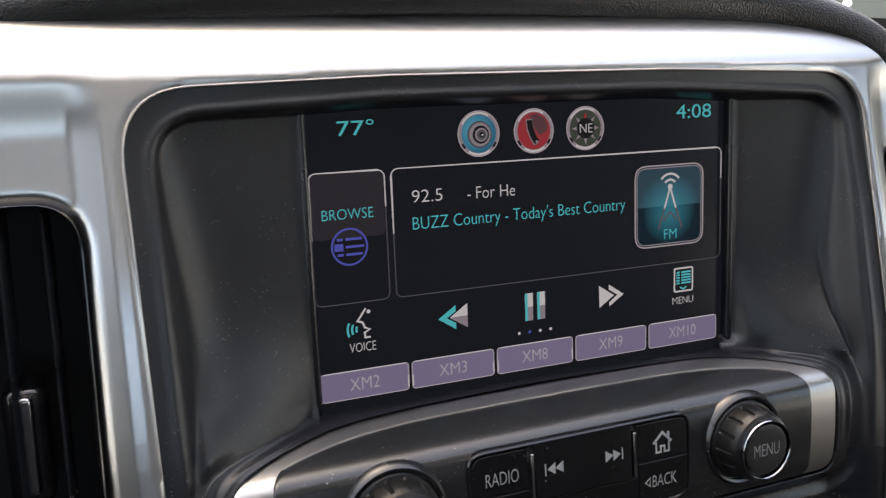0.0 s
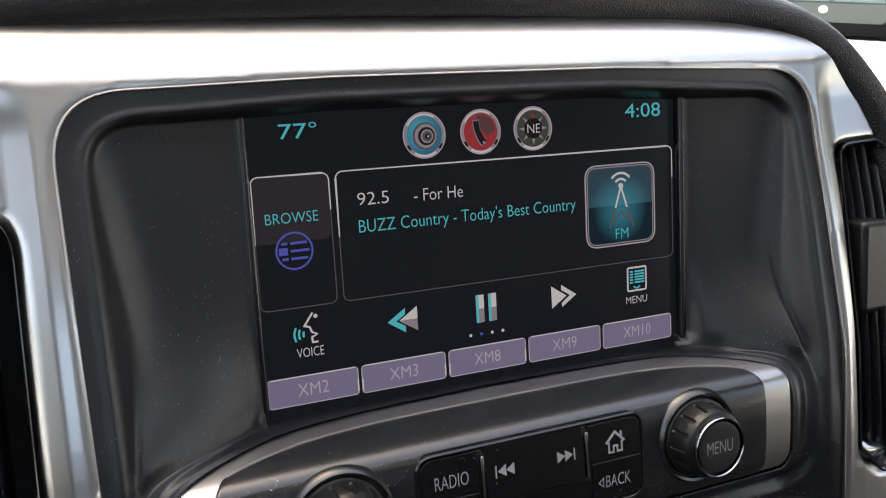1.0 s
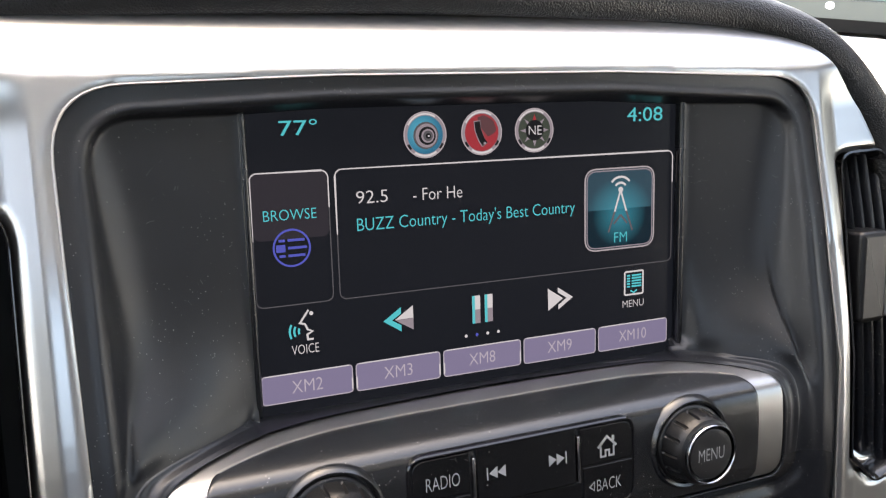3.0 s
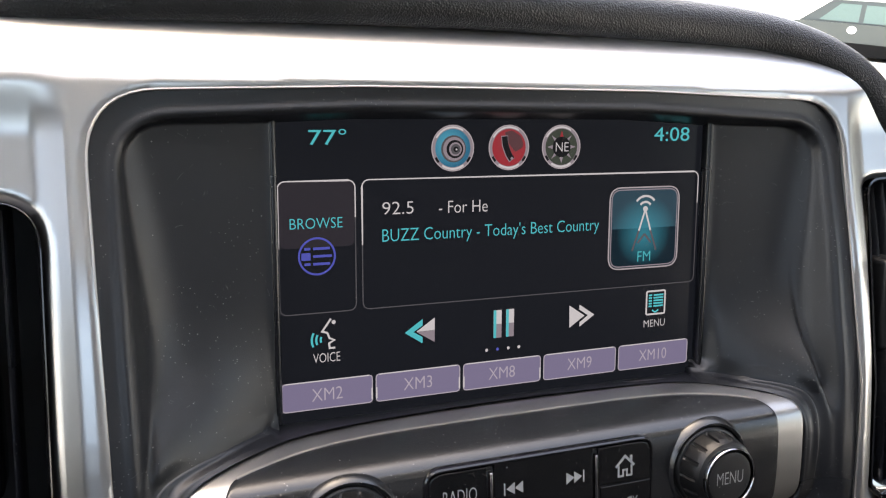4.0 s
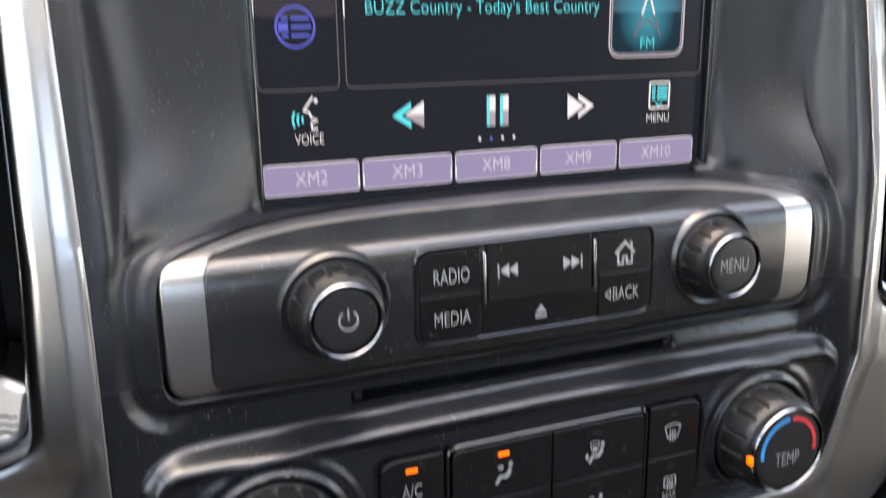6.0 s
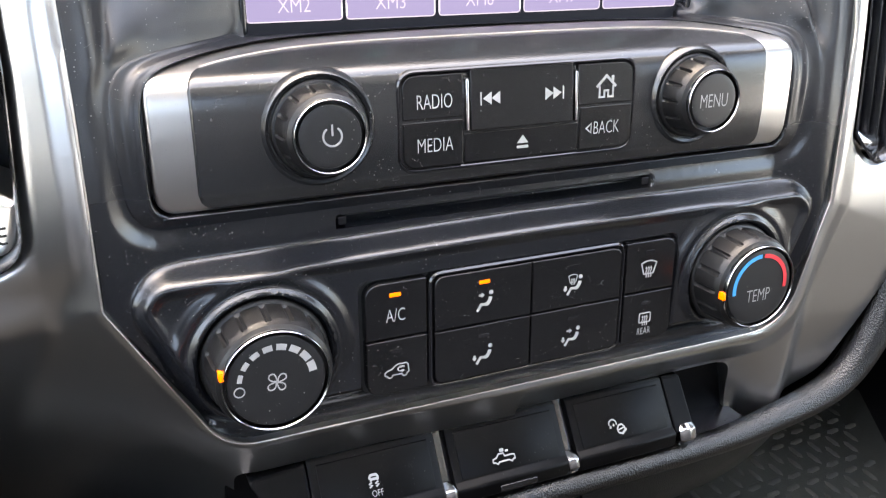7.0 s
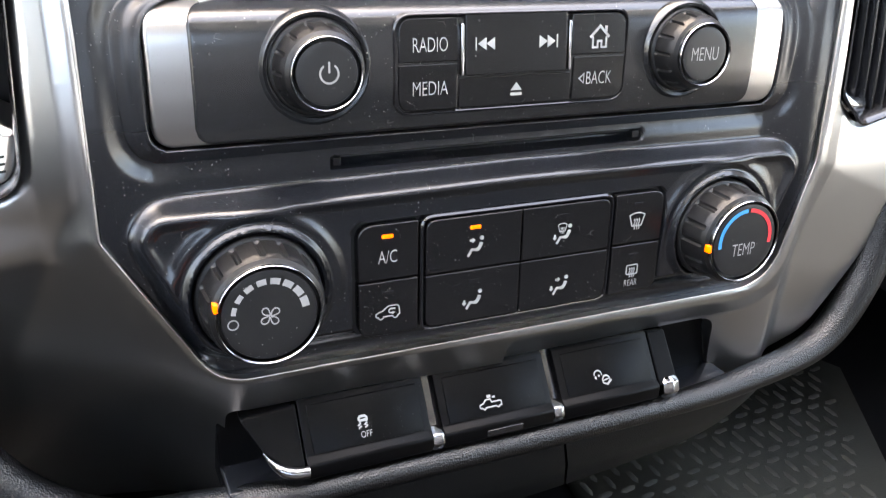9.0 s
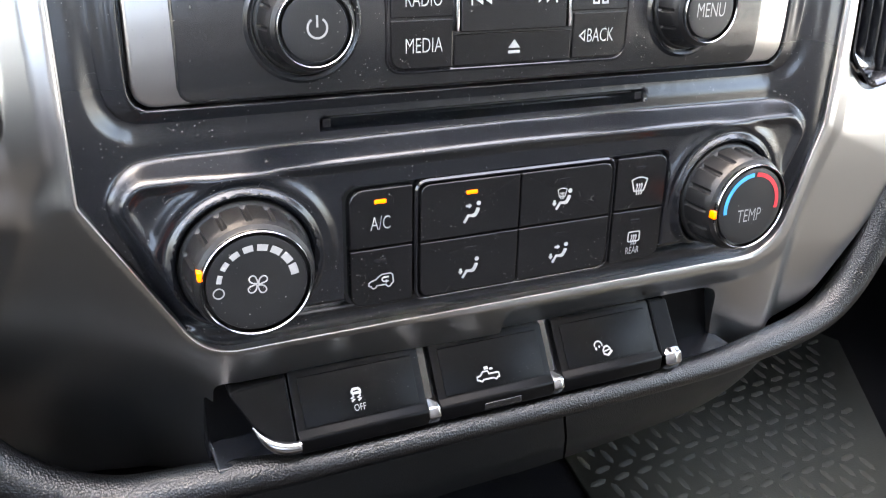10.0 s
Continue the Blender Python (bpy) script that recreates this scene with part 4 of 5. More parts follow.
def knob(parent, x, z, d0, d1, r0, r1, face, ribs, name="knob"):
    """A ribbed round knob with a polished ring and a flat face, which is returned."""
    k = part(name, revolve(bmn(), x, z, [(r0 + 1.2, d0 - 3, 0), (r0 + 1.2, d0 + 1.5, 0), (r0 + 0.6, d0 + 2.2, 0), (r0, d0 + 2.4, 0), (r0 - 0.1, d0 + 3.2, 1), (r1 + 0.9, d1 - 6, 1),
                                             (r1 + 0.5, d1 - 4.6, 1), (r1 + 0.3, d1 - 4.2, 0), (r1 - 0.2, d1 - 2.8, 0), (r1 - 1.5, d1 - 1.8, 0), (face + 0.5, d1 - 1.8, 0), (face + 0.4, d1 - 3.2, 0)], 168, ribs, 0.75, 0.15), RUBBER, parent, smooth=30)
    part("ring", revolve(bmn(), x, z, [(face + 0.75, d1 - 3.2, 0), (face + 0.75, d1 - 0.7, 0), (face + 0.6, d1 - 0.2, 0), (face + 0.4, d1, 0), (face + 0.1, d1 - 0.3, 0), (face, d1 - 0.8, 0), (face, d1 - 3.4, 0)], 96), CHROME, k, "polished chrome ring")
    cap = face - 0.95
    part("cap", revolve(bmn(), x, z, [(cap, d1 - 3.0, 0), (cap, d1 - 1.0, 0), (cap - 0.15, d1 - 0.75, 0), (cap - 0.4, d1 - 0.68, 0), (cap * 0.8, d1 - 0.62, 0), (cap * 0.4, d1 - 0.55, 0)], 72), CAP, k)
    return k


for c, word in ((POWER, ""), (MENU, "MENU")):
    part("collar", revolve(bmn(), *c, [(18.9, 35.2, 0), (18.1, 37.6, 0), (17.2, 38.6, 0), (16.2, 38.2, 0), (15.6, 35.5, 0)], 72), PLATE, radio)
    k = knob(radio, *c, 36.2, 50.3, 14.3, 12.8, 10.75, 14)
    x, z = c
    if word:
        lettering(word, x - 6.1, x + 5.9, z - 2.3, z + 2.5, 49.85, PRINT, k)
    else:
        bm = bmn()
        ribbon(bm, arc(x + 0.6, z, 2.9, 125, 415, 20), 0.6, 49.85, 0.1)
        ribbon(bm, [(x + 0.6, z + 0.2), (x + 0.6, z + 3.6)], 0.6, 49.85, 0.1)
        part("power_mark", bm, PRINT, k)

# ---------------------------------------------------------------- climate controls
climate = thing("climate_controls", 0, -178, 38, "black climate control buttons and two ribbed knobs", "climate control")
o = rrect(-39.6, 41, -178.2, -133.4, 5, 6)
part("button_frame", frame_ring(bmn(), o, inset(o, 1.5), 36, 42.6, 0.6), GLOSS, climate)
part("button_well", slab(bmn(), rrect(-64.2, 65.4, -177.2, -133.8, 5), 34, 38.6, 0.3), DEEP, climate)
T = 43.0
CLIMATE_KEYS = {"ac": rpoly([(-62.8, -155.2, .5), (-40.4, -155.2, .5), (-40.4, -134.6, .5), (-62.8, -134.6, 6)]),
        "recirculate": rpoly([(-62.8, -176.6, 5), (-40.4, -176.6, .5), (-40.4, -155.9, .5), (-62.8, -155.9, .5)]),
        "face": rpoly([(-37.6, -155.6, .4), (0.3, -155.6, .4), (0.3, -135.2, .4), (-37.6, -135.2, 4)]),
        "windscreen_feet": rpoly([(0.9, -155.6, .4), (39, -155.6, .4), (39, -135.2, 4), (0.9, -135.2, .4)]),
        "feet": rpoly([(-37.6, -176.6, 4), (0.3, -176.6, .4), (0.3, -156.2, .4), (-37.6, -156.2, .4)]),
        "face_feet": rpoly([(0.9, -176.6, .4), (39, -176.6, 4), (39, -156.2, .4), (0.9, -156.2, .4)]),
        "windscreen": rpoly([(41.6, -155.2, .5), (64.2, -155.2, .5), (64.2, -134.6, 5), (41.6, -134.6, .5)]),
        "rear_window": rpoly([(41.6, -176.6, .5), (64.2, -176.6, 5), (64.2, -155.9, .5), (41.6, -155.9, .5)])}


def sitter(bm, x, z, d):
    """A bent bar with a dot, the seat mark."""
    ribbon(bm, [(x - 3.0, z - 3.5), (x - 1.5, z - 1.0), (x + 0.9, z - 1.2)], 0.95, d, 0.12)
    ribbon(bm, [(x + 0.2, z - 1.25), (x + 1.2, z - 0.9), (x + 2.0, z + 0.4), (x + 2.3, z + 1.5)], 1.35, d + 0.004, 0.12)
    flat(bm, circle(x + 2.45, z + 3.2, 0.85, 14), d, 0.12)


def arrow(bm, x, z, dx, dz, d):
    ribbon(bm, [(x, z), (x + dx * 1.15, z + dz * 1.15)], 0.85, d, 0.12)
    flat(bm, [(x + dx * 2.3, z + dz * 2.3), (x + dx * 1.1 - dz * 1.0, z + dz * 1.1 + dx * 1.0), (x + dx * 1.1 + dz * 1.0, z + dz * 1.1 - dx * 1.0)], d, 0.12)


def screen_mark(bm, x, z, d, w=3.5, s=0.8):
    ribbon(bm, [(x - w, z + 2.2 * s)] + [(x + w * t, z + 2.2 * s + 0.95 * s * (1 - t * t)) for t in (-0.6, -0.3, 0, 0.3, 0.6)] + [(x + w, z + 2.2 * s), (x + w * 0.62, z - 2.2 * s), (x - w * 0.62, z - 2.2 * s)], 0.5 * s, d, 0.12, True)


def waves(bm, x, z, d, s=1.0):
    """Three wavy arrows that rise."""
    for i in (-1, 0, 1):
        ribbon(bm, [(x + i * 1.25 * s + 0.3 * s * math.sin(t * 1.5), z - 4.2 * s + t * 0.75 * s) for t in range(7)], 0.42 * s, d + 0.004, 0.13)
        flat(bm, [(x + i * 1.25 * s, z + 1.3 * s), (x + i * 1.25 * s - 0.6 * s, z + 0.2 * s), (x + i * 1.25 * s + 0.6 * s, z + 0.2 * s)], d, 0.12)


for name, outline in CLIMATE_KEYS.items():
    k = button(outline, T - (0.5 if abs(outline[0][0]) > 41 else 0), climate)
    x, top = sum(p[0] for p in outline) / len(outline), max(p[1] for p in outline)
    x = {"ac": -52, "recirculate": -52, "windscreen": 52, "rear_window": 52}.get(name, -18.6 if min(p[0] for p in outline) < -30 else 18.4)
    t = T + 0.01 - (0.5 if abs(x) > 41 else 0)
    lit = name in ("ac", "face")
    part("indicator", slab(bmn(), rrect(x - 2.1, x + 2.1, top - 5.1, top - 3.7, 0.2, 2), t - 0.1, t + (0.12 if lit else 0.22), 0.05), AMBER if lit else GLOSS, k, "lit amber bar" if lit else "unlit bar")
    z = top - 12
    if name == "ac":
        lettering("A/C", x - 3.5, x + 3.5, z - 2.3, z + 2.4, t + 0.05, PRINT, k)
        continue
    bm = bmn()
    if name == "recirculate":
        body = [(-4.45, -1.2), (-4.4, -0.2), (-3.6, 0.35), (-1.9, 0.8), (-0.4, 2.1), (0.5, 2.5), (3.5, 2.5), (4.2, 1.8), (4.5, -1.0), (3.9, -1.5)]
        body += arc(2.8, -1.5, 0.95, 0, -180, 6) + [(0.4, -1.5)] + arc(-2.6, -1.5, 0.95, 0, -180, 6) + [(-4.0, -1.5)]
        ribbon(bm, [(x + p, z + q) for p, q in body], 0.42, t, 0.12, True)
        ribbon(bm, [(x + 2.9, z + 1.3), (x + 1.2, z + 1.3)] + arc(x + 1.2, z + 0.5, 0.8, 90, 270, 8) + [(x + 1.7, z - 0.3)], 0.5, t, 0.12)
        flat(bm, [(x + 2.9, z - 0.3), (x + 1.7, z + 0.4), (x + 1.7, z - 1.0)], t, 0.12)
    elif name == "windscreen":
        screen_mark(bm, x, z + 0.8, t, 3.5, 1.0), waves(bm, x, z + 0.6, t, 0.85)
    elif name == "rear_window":
        o = rrect(x - 2.6, x + 2.6, z - 0.8, z + 3.2, 0.7, 3)
        ribbon(bm, o, 0.48, t, 0.12, True), waves(bm, x, z + 1.2, t, 0.8)
    else:
        sitter(bm, x + 0.2, z, t)
        if name in ("face", "face_feet"):
            arrow(bm, x - 2.2, z + 2.6, 1, 0, t)
        if name in ("feet", "face_feet", "windscreen_feet"):
            arrow(bm, x - 3.7, z + 0.2, 0, -1, t)
        if name == "windscreen_feet":
            screen_mark(bm, x - 0.6, z + 2.6, t, 1.9, 0.6), waves(bm, x - 0.6, z + 2.4, t, 0.5)
    part("mark", bm, PRINT, k)
    if name == "rear_window":
        lettering("REAR", x - 3.1, x + 3.1, z - 5.9, z - 3.1, t + 0.05, PRINT, k)

for c in (FAN, TEMP):
    x, z = c
    k = knob(climate, x, z, 41.5, 59.0, 19.9, 18.4, 16.3, 16)
    t = 58.52
    a = radians(164 if c == FAN else 184)
    px, pz = x + 17.3 * math.cos(a), z + 17.3 * math.sin(a)
    part("pointer", slab(bmn(), rrect(px - 0.75, px + 0.75, pz - 1.5, pz + 1.5, 0.3, 2), 56, 58.9, 0.3), AMBER, k, "lit amber pointer")
    if c == FAN:
        for i in range(8):
            a0, w = 165 - i * 21.4, 1.5 + 0.14 * i
            part("speed_mark", ribbon(bmn(), arc(x, z, 11.6, a0 + 6.6 + 0.3 * i, a0 - 6.6 - 0.3 * i, 3), w, t, 0.1), PRINT, k)
        part("off_mark", ribbon(bmn(), arc(x - 11.7, z - 1.5, 1.6, 0, 340, 16), 0.4, t, 0.1, True), PRINT, k)
        bm = bmn()
        for i in range(4):
            # one rounded blade, swept to one side
            a = math.pi / 2 * i + 0.35
            pts = [(0.35, -0.1), (0.9, 1.1), (1.9, 1.75), (2.9, 1.6), (3.35, 0.75), (3.0, -0.1), (2.2, -0.35), (1.3, -0.3)]
            ribbon(bm, [(x + u * math.cos(a) - w * math.sin(a), z - 0.3 + u * math.sin(a) + w * math.cos(a)) for u, w in spline(pts, 3, True)], 0.4, t, 0.1, True)
        part("fan_mark", bm, PRINT, k)
    else:
        part("cold_arc", ribbon(bmn(), arc(x, z + 0.4, 12.5, 190, 93, 20), 1.6, t, 0.1), BLUE, k)
        part("warm_arc", ribbon(bmn(), arc(x, z + 0.4, 12.5, 87, -10, 20), 1.6, t, 0.1), RED, k)
        lettering("TEMP", x - 6.0, x + 5.4, z - 5.9, z - 0.8, t + 0.05, PRINT, k)

# ---------------------------------------------------------------- switch row
bank = thing("switch_bank", -6, -230, 30, "row of three black rocker switches with chrome corners", "switch panel")
bm = bmn()
slab(bm, rrect(-112, 122, -236, -196, 4), 4, 22, 1)
part("recess", bm, KEYTOP, bank)
part("shelf", slab(bmn(), rrect(-112, 118, -243, -231.5, 1), 0, 40, 1.5), BLACK, bank)


def profile_bar(bm, x0, x1, prof, bevel=0.8):
    """A bar across the panel with the side outline prof of (depth, height)."""
    rows = []
    for x, w in ((x0, bevel), (x0 + bevel, 0), (x1 - bevel, 0), (x1, bevel)):
        rows.append([bm.verts.new(V(x, z, d)) for d, z in (inset(prof, w * 0.6) if w else prof)])
    for p, q in zip(rows, rows[1:]):
        for i in range(len(prof)):
            bm.faces.new((p[i - 1], p[i], q[i], q[i - 1]))
    crisp(bm.faces.new(rows[0][::-1])), crisp(bm.faces.new(rows[-1]))
    return bm


KEY = rpoly([(20, -202, 1), (32, -203, 2), (43.5, -220.5, 2.5), (46.5, -222.5, 2), (46, -229, 2), (20, -232, 1)], 4)
SLOPE = 19 / 12.5


def on_key(z):
    return 31 + (-201.5 - z) / SLOPE


def key_mark(strokes, parent, x, z, size=1.0, low=1.0):
    for pts, w in strokes:
        pts = [(x + a * size, z + c * size * low) for a, c in pts]
        lay(part("mark", ribbon(bmn(), pts, w * 0.75, 31.9, 0.1), PRINT, parent), -201.5, 1 / SLOPE)


switches = []
for x0, x1 in ((-84, -34.8), (-29.8, 18.8), (23.8, 71.0)):
    k = part("switch", profile_bar(bmn(), x0, x1, KEY), KEYTOP, bank)
    part("inlay", profile_bar(bmn(), x0 + 3, x1 - 3, rpoly([(30, -205.2, .3), (33.9, -204.8, .3), (43.7, -219.8, .3), (40, -221, .3)], 2), 0.2), KEYTOP, k)
    switches.append(k)
# a pickup with a lit bed, a car that skids, a car on a slope
key_mark([(((-5, -1.2), (-4.8, 0.3), (-3.2, 0.8), (-2.0, 2.4), (0.2, 2.4), (0.6, 0.9), (4.2, 0.9), (5.0, 0.6), (5.0, -1.3), (4.2, -1.4), (3.4, -2.3), (2.4, -1.4), (-2.2, -1.4), (-3.0, -2.3), (-3.9, -1.4), (-5, -1.2)), 0.6),
          (((-1.2, 3.9), (0.6, 3.9)), 1.3), (((1.2, 3.2), (2.6, 3.2)), 0.8)], switches[1], -8.5, -216.0, 0.95, 0.7)
key_mark([(((-1.9, 1.4), (-2.0, 2.4), (-1.3, 3.6), (1.3, 3.6), (2.0, 2.4), (1.9, 1.4), (-1.9, 1.4)), 1.0), (((-1.6, 0.9), (-1.6, 0.3)), 0.9), (((1.6, 0.9), (1.6, 0.3)), 0.9),
          (((-1.2, -0.2), (-2.6, -1.1), (-1.2, -1.9), (-2.6, -2.8)), 0.75), (((1.9, -0.2), (0.5, -1.1), (1.9, -1.9), (0.5, -2.8)), 0.75)], switches[0], -60.9, -213.2, 0.8, 0.7)
key_mark([(((0.6, -2.2), (0.4, -0.4), (1.4, 1.3), (3.2, 1.5), (4.4, 0.2), (4.6, -1.4), (2.6, -3.0), (0.6, -2.2)), 0.7), (((2.4, -3.4), (5.4, -1.2)), 0.8), (((0.7, -1.0), (4.4, -0.2)), 0.5),
          (tuple(arc(-1.6, 2.6, 2.1, -20, 190, 9)), 0.6), (((-3.6, 1.4), (-2.7, 1.0)), 1.2), (((-1.6, 1.6), (-0.8, 2.2)), 0.9)], switches[2], 43.6, -215.8, 0.85, 0.8)
word = lettering("OFF", -62.5, -58.1, -217.8, -215.8, 0, PRINT, switches[0])
for v in word.data.vertices:
    zz = (v.co.z + ORIGIN[switches[0]].z) * 1000
    v.co.y = -(on_key(zz) + 0.9) / 1000 - ORIGIN[switches[0]].y
part("raised_bar", slab(bmn(), rrect(-12, 4, -227.4, -224.6, 0.4, 2), 44, 46.9, 0.3), GLOSS, switches[1])
for x in (-32.3, 21.3):
    part("divider", profile_bar(bmn(), x - 2.2, x + 2.2, rpoly([(20, -199, 1), (28, -201, 2), (41, -221, 2), (44, -224, 1), (42, -230, 1), (20, -232, 1)], 3)), GLOSS, bank)
    part("chrome_bead", profile_bar(bmn(), x - 2.3, x + 2.3, rpoly([(40.5, -220.3, .6), (45.6, -222, 1.2), (46.8, -225.6, 1.2), (45, -229.2, 1), (40, -229.5, .5)], 4), 0.6), CHROME, bank, "chrome bead between switches")
for outline in ([(71.6, -223.2, 0.6), (80.9, -221.4, 2), (80.4, -203.4, 1), (71.6, -203.0, 0.5)], [(-84.8, -223, 0.6), (-84.8, -204, 0.5), (-105.8, -205.2, 1.5), (-98.6, -216.6, 3), (-92, -222, 2)]):
    part("end_cap", slab(bmn(), rpoly(outline, 4), 16, 31.2, 0.7, lambda x, z: (-201.5 - z) / SLOPE), KEYTOP, bank, "black end cap beside the switches")
part("chrome_tip", profile_bar(bmn(), 73.2, 81.2, rpoly([(41, -219, 1), (46.2, -221.7, 1.4), (47.6, -226.4, 1.4), (45, -230, 1), (38, -230, .6)], 4), 1.5), CHROME, bank, "chrome corner tip")
hook = spline([(-99, -216.2, 41.2), (-97, -219.3, 43), (-93.4, -222.4, 45), (-89, -224.2, 46), (-83.8, -224.6, 46.2)], 5)
part("chrome_tip", tube(bmn(), hook, [0.4 + 2.0 * float(sm(0, 14, i)) for i in range(len(hook))], 12), CHROME, bank, "chrome corner tip")

# ---------------------------------------------------------------- air vents


def vent(name, outline, slats, x0, x1, label, tab, rim=1.0, foot=-112):
    v = thing(name, (x0 + x1) / 2, -110, -20, label, "air vent")
    part("duct", slab(bmn(), inset(outline, -6), -40, -30, 1), DEEP, v)
    lip = [(x, z, float(face_depth(z)) - 1.5) for x, z in outline]
    bm = bmn()
    rows = [[bm.verts.new(V(x, z, dd)) for (x, z), dd in zip(inset(outline, w * rim), ds)] for w, ds in
            ((-0.6, [p[2] for p in lip]), (0.3, [p[2] + 0.2 for p in lip]), (1.6, [p[2] - 1.0 for p in lip]), (3.0, [p[2] - 5 for p in lip]), (5.0, [-30.0] * len(lip)))]
    for p, q in zip(rows, rows[1:]):
        for i in range(len(outline)):
            bm.faces.new((p[i - 1], p[i], q[i], q[i - 1]))
    part("housing", bm, GLOSS, v)
    for x in slats:
        bm = bmn()
        rows = []
        for z in np.linspace(foot, 24, 12):
            dd = float(face_depth(z))
            rows.append([bm.verts.new(V(x + a, z, dd - 14 + b)) for a, b in ((-1.1, -14), (-1.2, 0), (-0.7, 6), (0, 7), (0.7, 6), (1.2, 0), (1.1, -14))])
        for p, q in zip(rows, rows[1:]):
            for i in range(7):
                bm.faces.new((p[i - 1], p[i], q[i], q[i - 1]))
        bm.faces.new(rows[0]), bm.faces.new(rows[-1][::-1])
        part("slat", bm, BLACK, v)
    tab(v)
    return v


def tab_left(v):
    t = part("slider", slab(bmn(), rrect(-184.5, -172.5, -62, -26, 4), 2, 19, 3), GLOSS, v)
    part("slider_trim", slab(bmn(), rrect(-181, -176, -58, -28, 2), 16, 21, 1.5), CHROME, t, "chrome slider insert")
    part("lower_flap", slab(bmn(), rpoly([(-238, -114, 6), (-164.5, -113, 8), (-160.8, -98, 3), (-172, -92, 8), (-238, -90, 4)], 5), -10, 21, 3, lambda x, z: 0.5 * (-96 - z)), SILVER, v, "satin silver lower flap of the vent")
    bm = bmn()
    for i in range(3):
        ribbon(bm, [(-177 + j * 1.35, -104.5 - i * 2.0 + 0.6 * math.sin(j * 1.5)) for j in range(9)], 0.7, 21.1 + 0.5 * (8.5 + i * 2.0), 0.3)
    part("airflow_mark", bm, DEEP, v)


def tab_right(v):
    t = part("slider", slab(bmn(), rrect(163.5, 180, -48, -8, 3), 2, 31, 2.5), RUBBER, v)
    part("slider_trim", slab(bmn(), rrect(178.6, 181.4, -46, -10, 1), 14, 31.4, 0.8), STRIP, t, "silver slider edge")
    part("wheel", tube(bmn(), spline([(158, -104, 30), (165, -109, 31), (176, -111, 28)], 6), 4.2, 14), CHROME, v, "chrome thumb wheel")
    part("lower_flap", slab(bmn(), rpoly([(157, -86, 3), (194, -86, 3), (194, -112, 4), (170, -117, 5), (157, -103, 4)], 5), -10, 21, 4), GLOSS, v)


vent("air_vent", VENT_L, [-168, -180, -192, -204, -216, -228], -240, -158, "black air vent with upright slats and chrome slider", tab_left, 0.4, -88)
vent("air_vent", VENT_R, [163, 169, 175, 181, 187], 158, 190, "narrow black air vent with upright slats and slider", tab_right)

# ---------------------------------------------------------------- padded leather rolls and dashboard
pad = thing("dashboard_pad", 0, 86, -10, "charcoal grained leather roll along the dashboard top", "dashboard")
top = spline([(-320, 34, -30), (-240, 64, -20), (-190, 78, -14), (-150, 86, -11), (-90, 90, -11), (-20, 91.5, -11.5), (50, 90, -11.5), (105, 87, -10), (138, 81, -5), (163, 69, 2), (182, 48, 8), (195, 22, 14), (203, -20, 20),
              (208, -70, 24), (207, -115, 28), (205, -160, 31), (195, -196, 34), (172, -225, 36), (124, -234, 40), (85, -236, 42), (20, -236, 43), (-55, -236, 43), (-82, -236.5, 42), (-102, -238, 38), (-122, -241, 33), (-142, -243.5, 28), (-158, -240.5, 24), (-170, -234.5, 21), (-181, -226, 18), (-200, -206, 12), (-250, -165, 4)], 8)
girth = [10.5 - 5.2 * float(sm(14 * 8, 19.5 * 8, i)) + 3.4 * float(sm(21 * 8, 25 * 8, i)) for i in range(len(top))]
part("roll", tube(bmn(), top, girth, 20), LEATHER, pad, smooth=70)
bm = bmn()
rows = []
for x, z, d in top[:14 * 8 + 1]:
    rows.append([bm.verts.new(V(*q)) for q in ((x, z, d - 4), (x * 1.03, z + 2, d - 20), (x * 1.1, z - 4, d - 60), (x * 1.25, z - 30, d - 160), (x * 1.4, z - 60, d - 420))])
for p, q in zip(rows, rows[1:]):
    for i in range(4):
        bm.faces.new((p[i], p[i + 1], q[i + 1], q[i]))
part("top_cover", bm, LEATHER, pad)
SEAM = 29
under = thing("lower_dashboard", 0, -260, 0, "black lower dashboard panel under the leather roll", "dashboard")
bm = bmn()
rows = []
cx, cz = 0, -120
for x, z, d in top[13 * 8:]:
    ux, uz = x - cx, z - cz
    L = math.hypot(ux, uz)
    ux, uz = ux / L, uz / L
    k = 1.15 - 1.15 * float(sm(80, 190, x)) + 0.9 * float(sm(0, -120, x))
    rows.append([V(x + ux * o, z + uz * o, d + e) for o, e in ((2, -2), (6.5, -4), (7.5, -7), (8.5, -5.5), (9 + 14 * k, -8), (9 + 28 * k, -14), (9 + 40 * k, -32), (9 + 42 * k, -180))])
half = min(range(len(rows)), key=lambda i: abs(top[13 * 8 + i][0] - SEAM) if top[13 * 8 + i][1] < -150 else 999)
bm.free()


def shell(rows):
    """A bent panel through rows of places."""
    bm = bmn()
    rows = [[bm.verts.new(p) for p in row] for row in rows]
    for p, q in zip(rows, rows[1:]):
        for i in range(7):
            bm.faces.new((p[i], p[i + 1], q[i + 1], q[i]))
    return bm


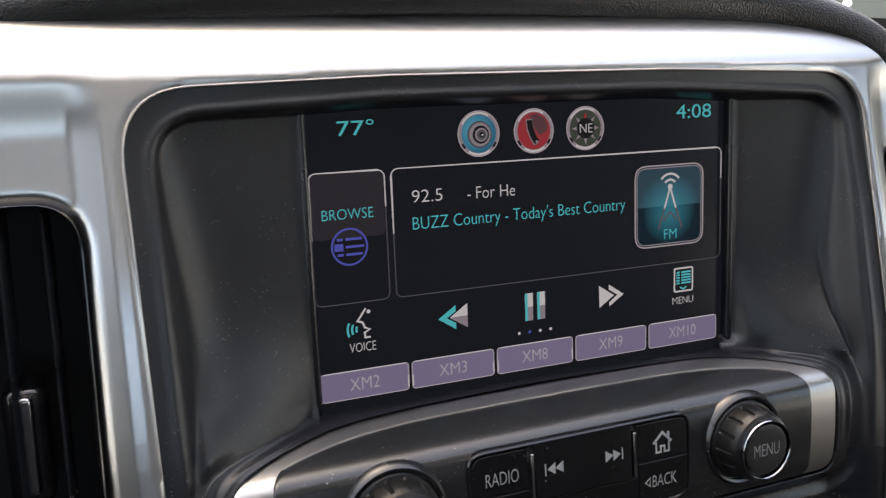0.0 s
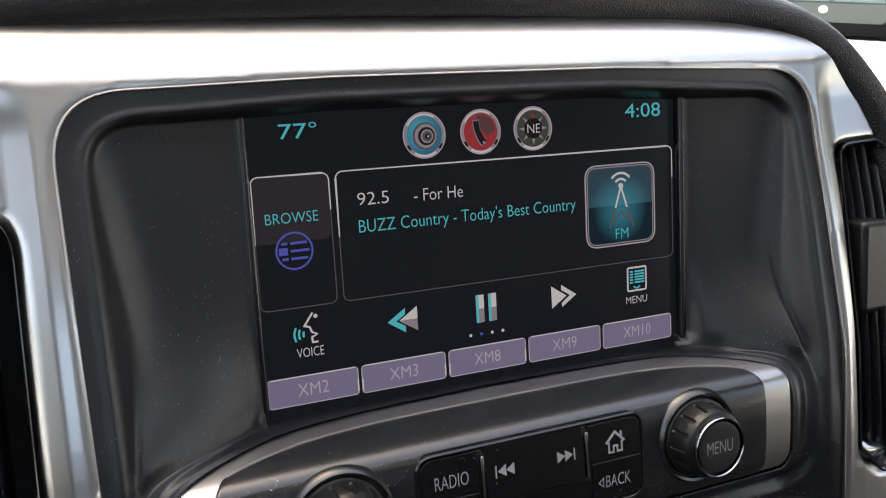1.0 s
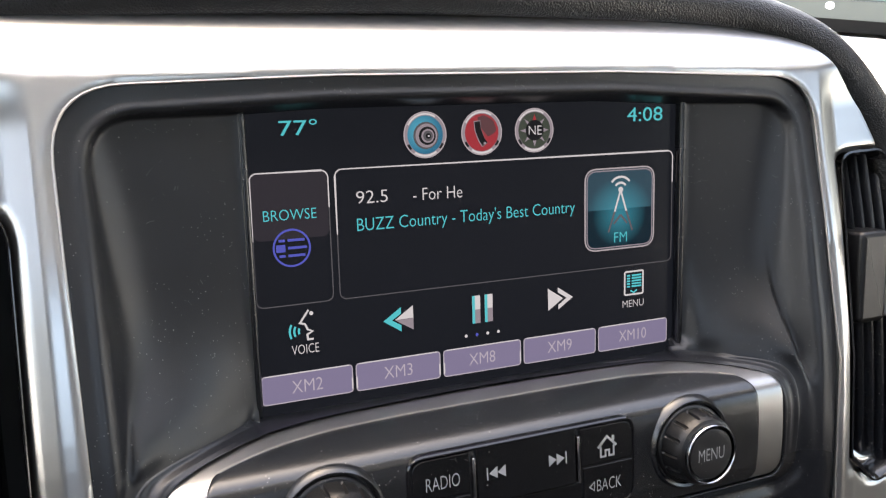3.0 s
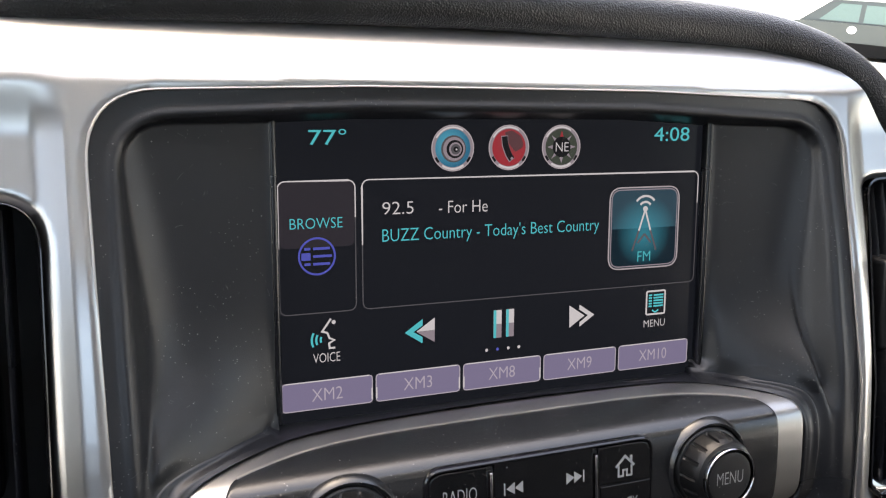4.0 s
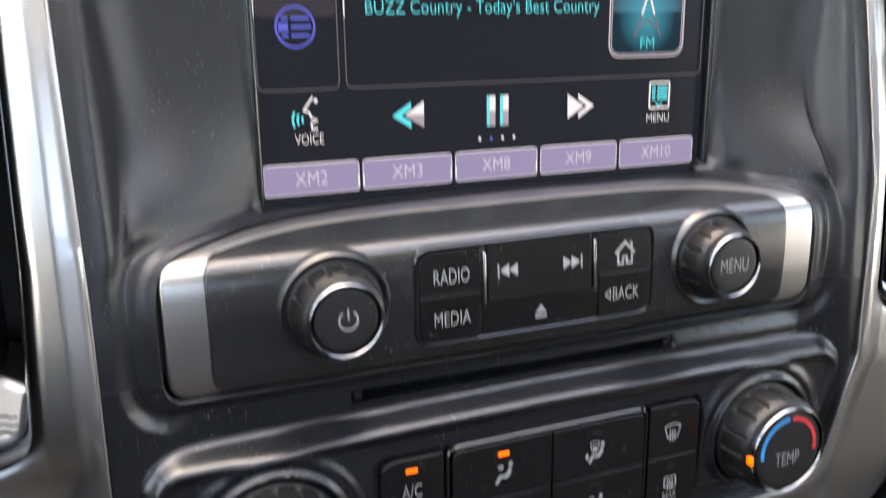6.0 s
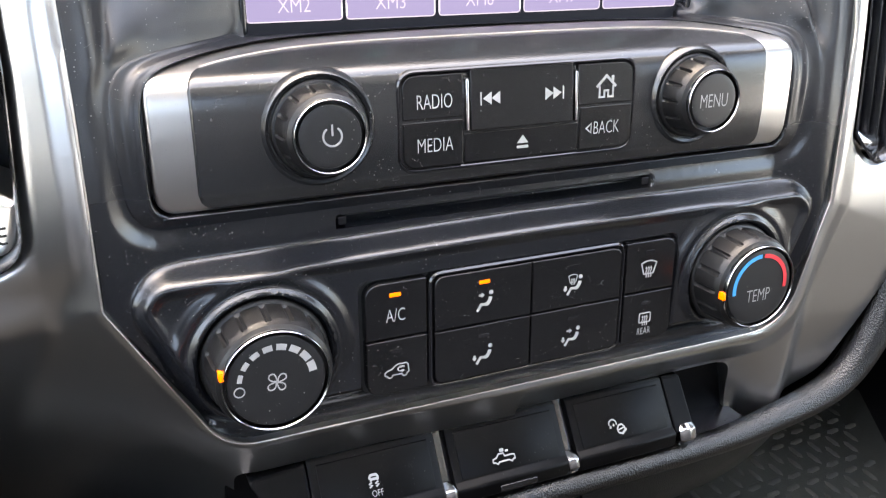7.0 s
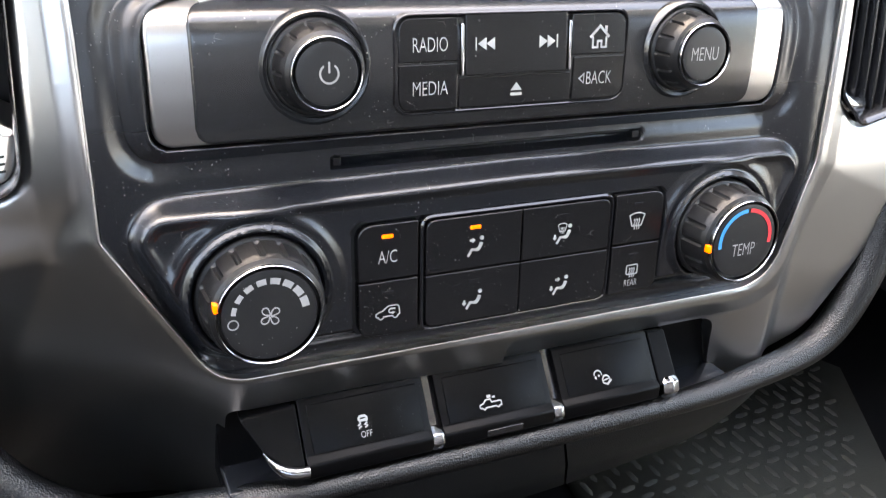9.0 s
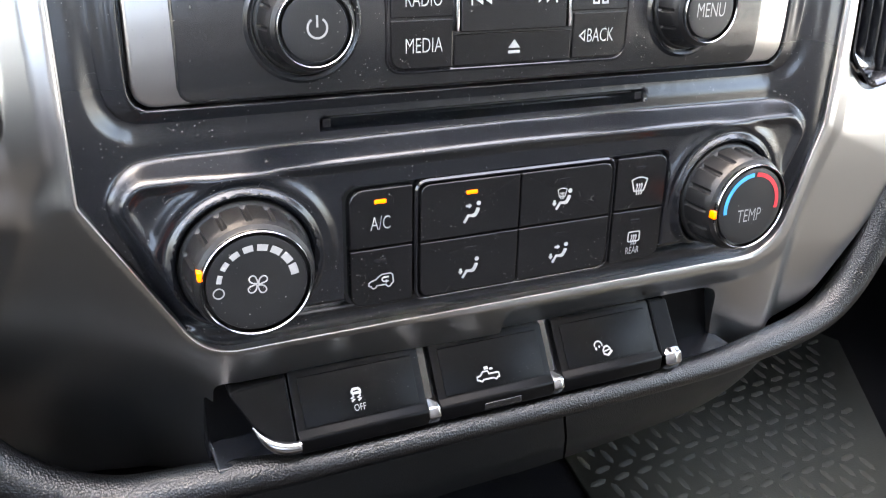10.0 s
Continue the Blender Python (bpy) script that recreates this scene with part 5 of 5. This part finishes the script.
cut = [p + Vector((-0.0012, 0, 0)) for p in rows[half]]
part("passenger_panel", shell(rows[:half + 1]), LOWER, under)
part("driver_panel", shell([cut] + rows[half + 1:]), LOWER, under)
part("piping", tube(bmn(), [(p.x * 1000, p.z * 1000, -p.y * 1000) for p in (r[2] + Vector((0, -0.002, 0)) for r in rows)], 1.0, 8), LEATHER, under, "thin leather piping under the roll")
core = thing("dashboard_core", 0, -100, -60, "plain dark dashboard structure behind the console", "dashboard", "structure")
bm = bmn()
slab(bm, rrect(-700, 232, -240, -40, 20), -420, -46, 4)
part("body", bm, DEEP, core)

# ---------------------------------------------------------------- floor mat
floor_mat = new("floor_mat")
floor_mat.location = (0.36, 0.15, 0.70)
tagged(floor_mat, "black rubber floor mat with raised diamond tread", "floor mat")


def mat_part(name, bm, material, kind=""):
    bmesh.ops.recalc_face_normals(bm, faces=bm.faces)
    bmesh.ops.translate(bm, vec=(-0.36, -0.15, -0.70), verts=bm.verts)
    me = bpy.data.meshes.new(name)
    bm.to_mesh(me), bm.free()
    me.shade_smooth()
    me.materials.append(material)
    ob = new(name, me)
    ob.parent = floor_mat
    return tagged(ob, "", "", "", kind)


bm = bmn()
v = [bm.verts.new((x, y, z)) for z in (0.70, 0.706) for x, y in ((0.2, -0.35), (0.42, -0.35), (0.53, 0.05), (0.605, 0.19), (0.57, 0.24), (0.225, 0.24))]
for f in ((0, 1, 2, 3, 4, 5), (6, 7, 8, 9, 10, 11)):
    bm.faces.new([v[k] for k in f])
for k in range(6):
    bm.faces.new((v[k - 1 if k else 5], v[k], v[k + 6], v[k + 5 if k else 11]))
mat_part("base", bm, MAT)
bm = bmn()
for i in range(38):
    for j in range(70):
        if (i + j) % 2:
            continue
        x, y = 0.135 + i * 0.0122, -0.34 + j * 0.0122
        if not (0.225 < x < min(0.58, 0.5 + 0.53 * (y - 0.05)) and y < 0.225):
            continue
        a = 0.15 if j % 4 < 2 else math.pi / 2 + 0.15
        c, s = math.cos(a), math.sin(a)
        ring = [bm.verts.new((x + u * c - w * s, y + u * s + w * c, 0.706)) for u, w in ((-0.0092, 0), (-0.005, -0.003), (0.005, -0.003), (0.0092, 0), (0.005, 0.003), (-0.005, 0.003))]
        ridge = [bm.verts.new((x + u * c, y + u * s, 0.7083)) for u in (-0.0045, 0.0045)]
        for f in ((ring[0], ring[1], ridge[0]), (ring[1], ring[2], ridge[1], ridge[0]), (ring[2], ring[3], ridge[1]), (ring[3], ring[4], ridge[1]), (ring[4], ring[5], ridge[0], ridge[1]), (ring[5], ring[0], ridge[0])):
            bm.faces.new(f)
mat_part("tread", bm, MAT, "stuff")
bm = bmn()
block(bm, -0.16, 0.115, -0.5, 0.5, 0.70, 0.80)
bmesh.ops.bevel(bm, geom=list(bm.edges), offset=0.03, segments=4, affect="EDGES")
setting("floor_tunnel", bm, CARPET, "dark carpeted hump along the cabin floor", "floor")
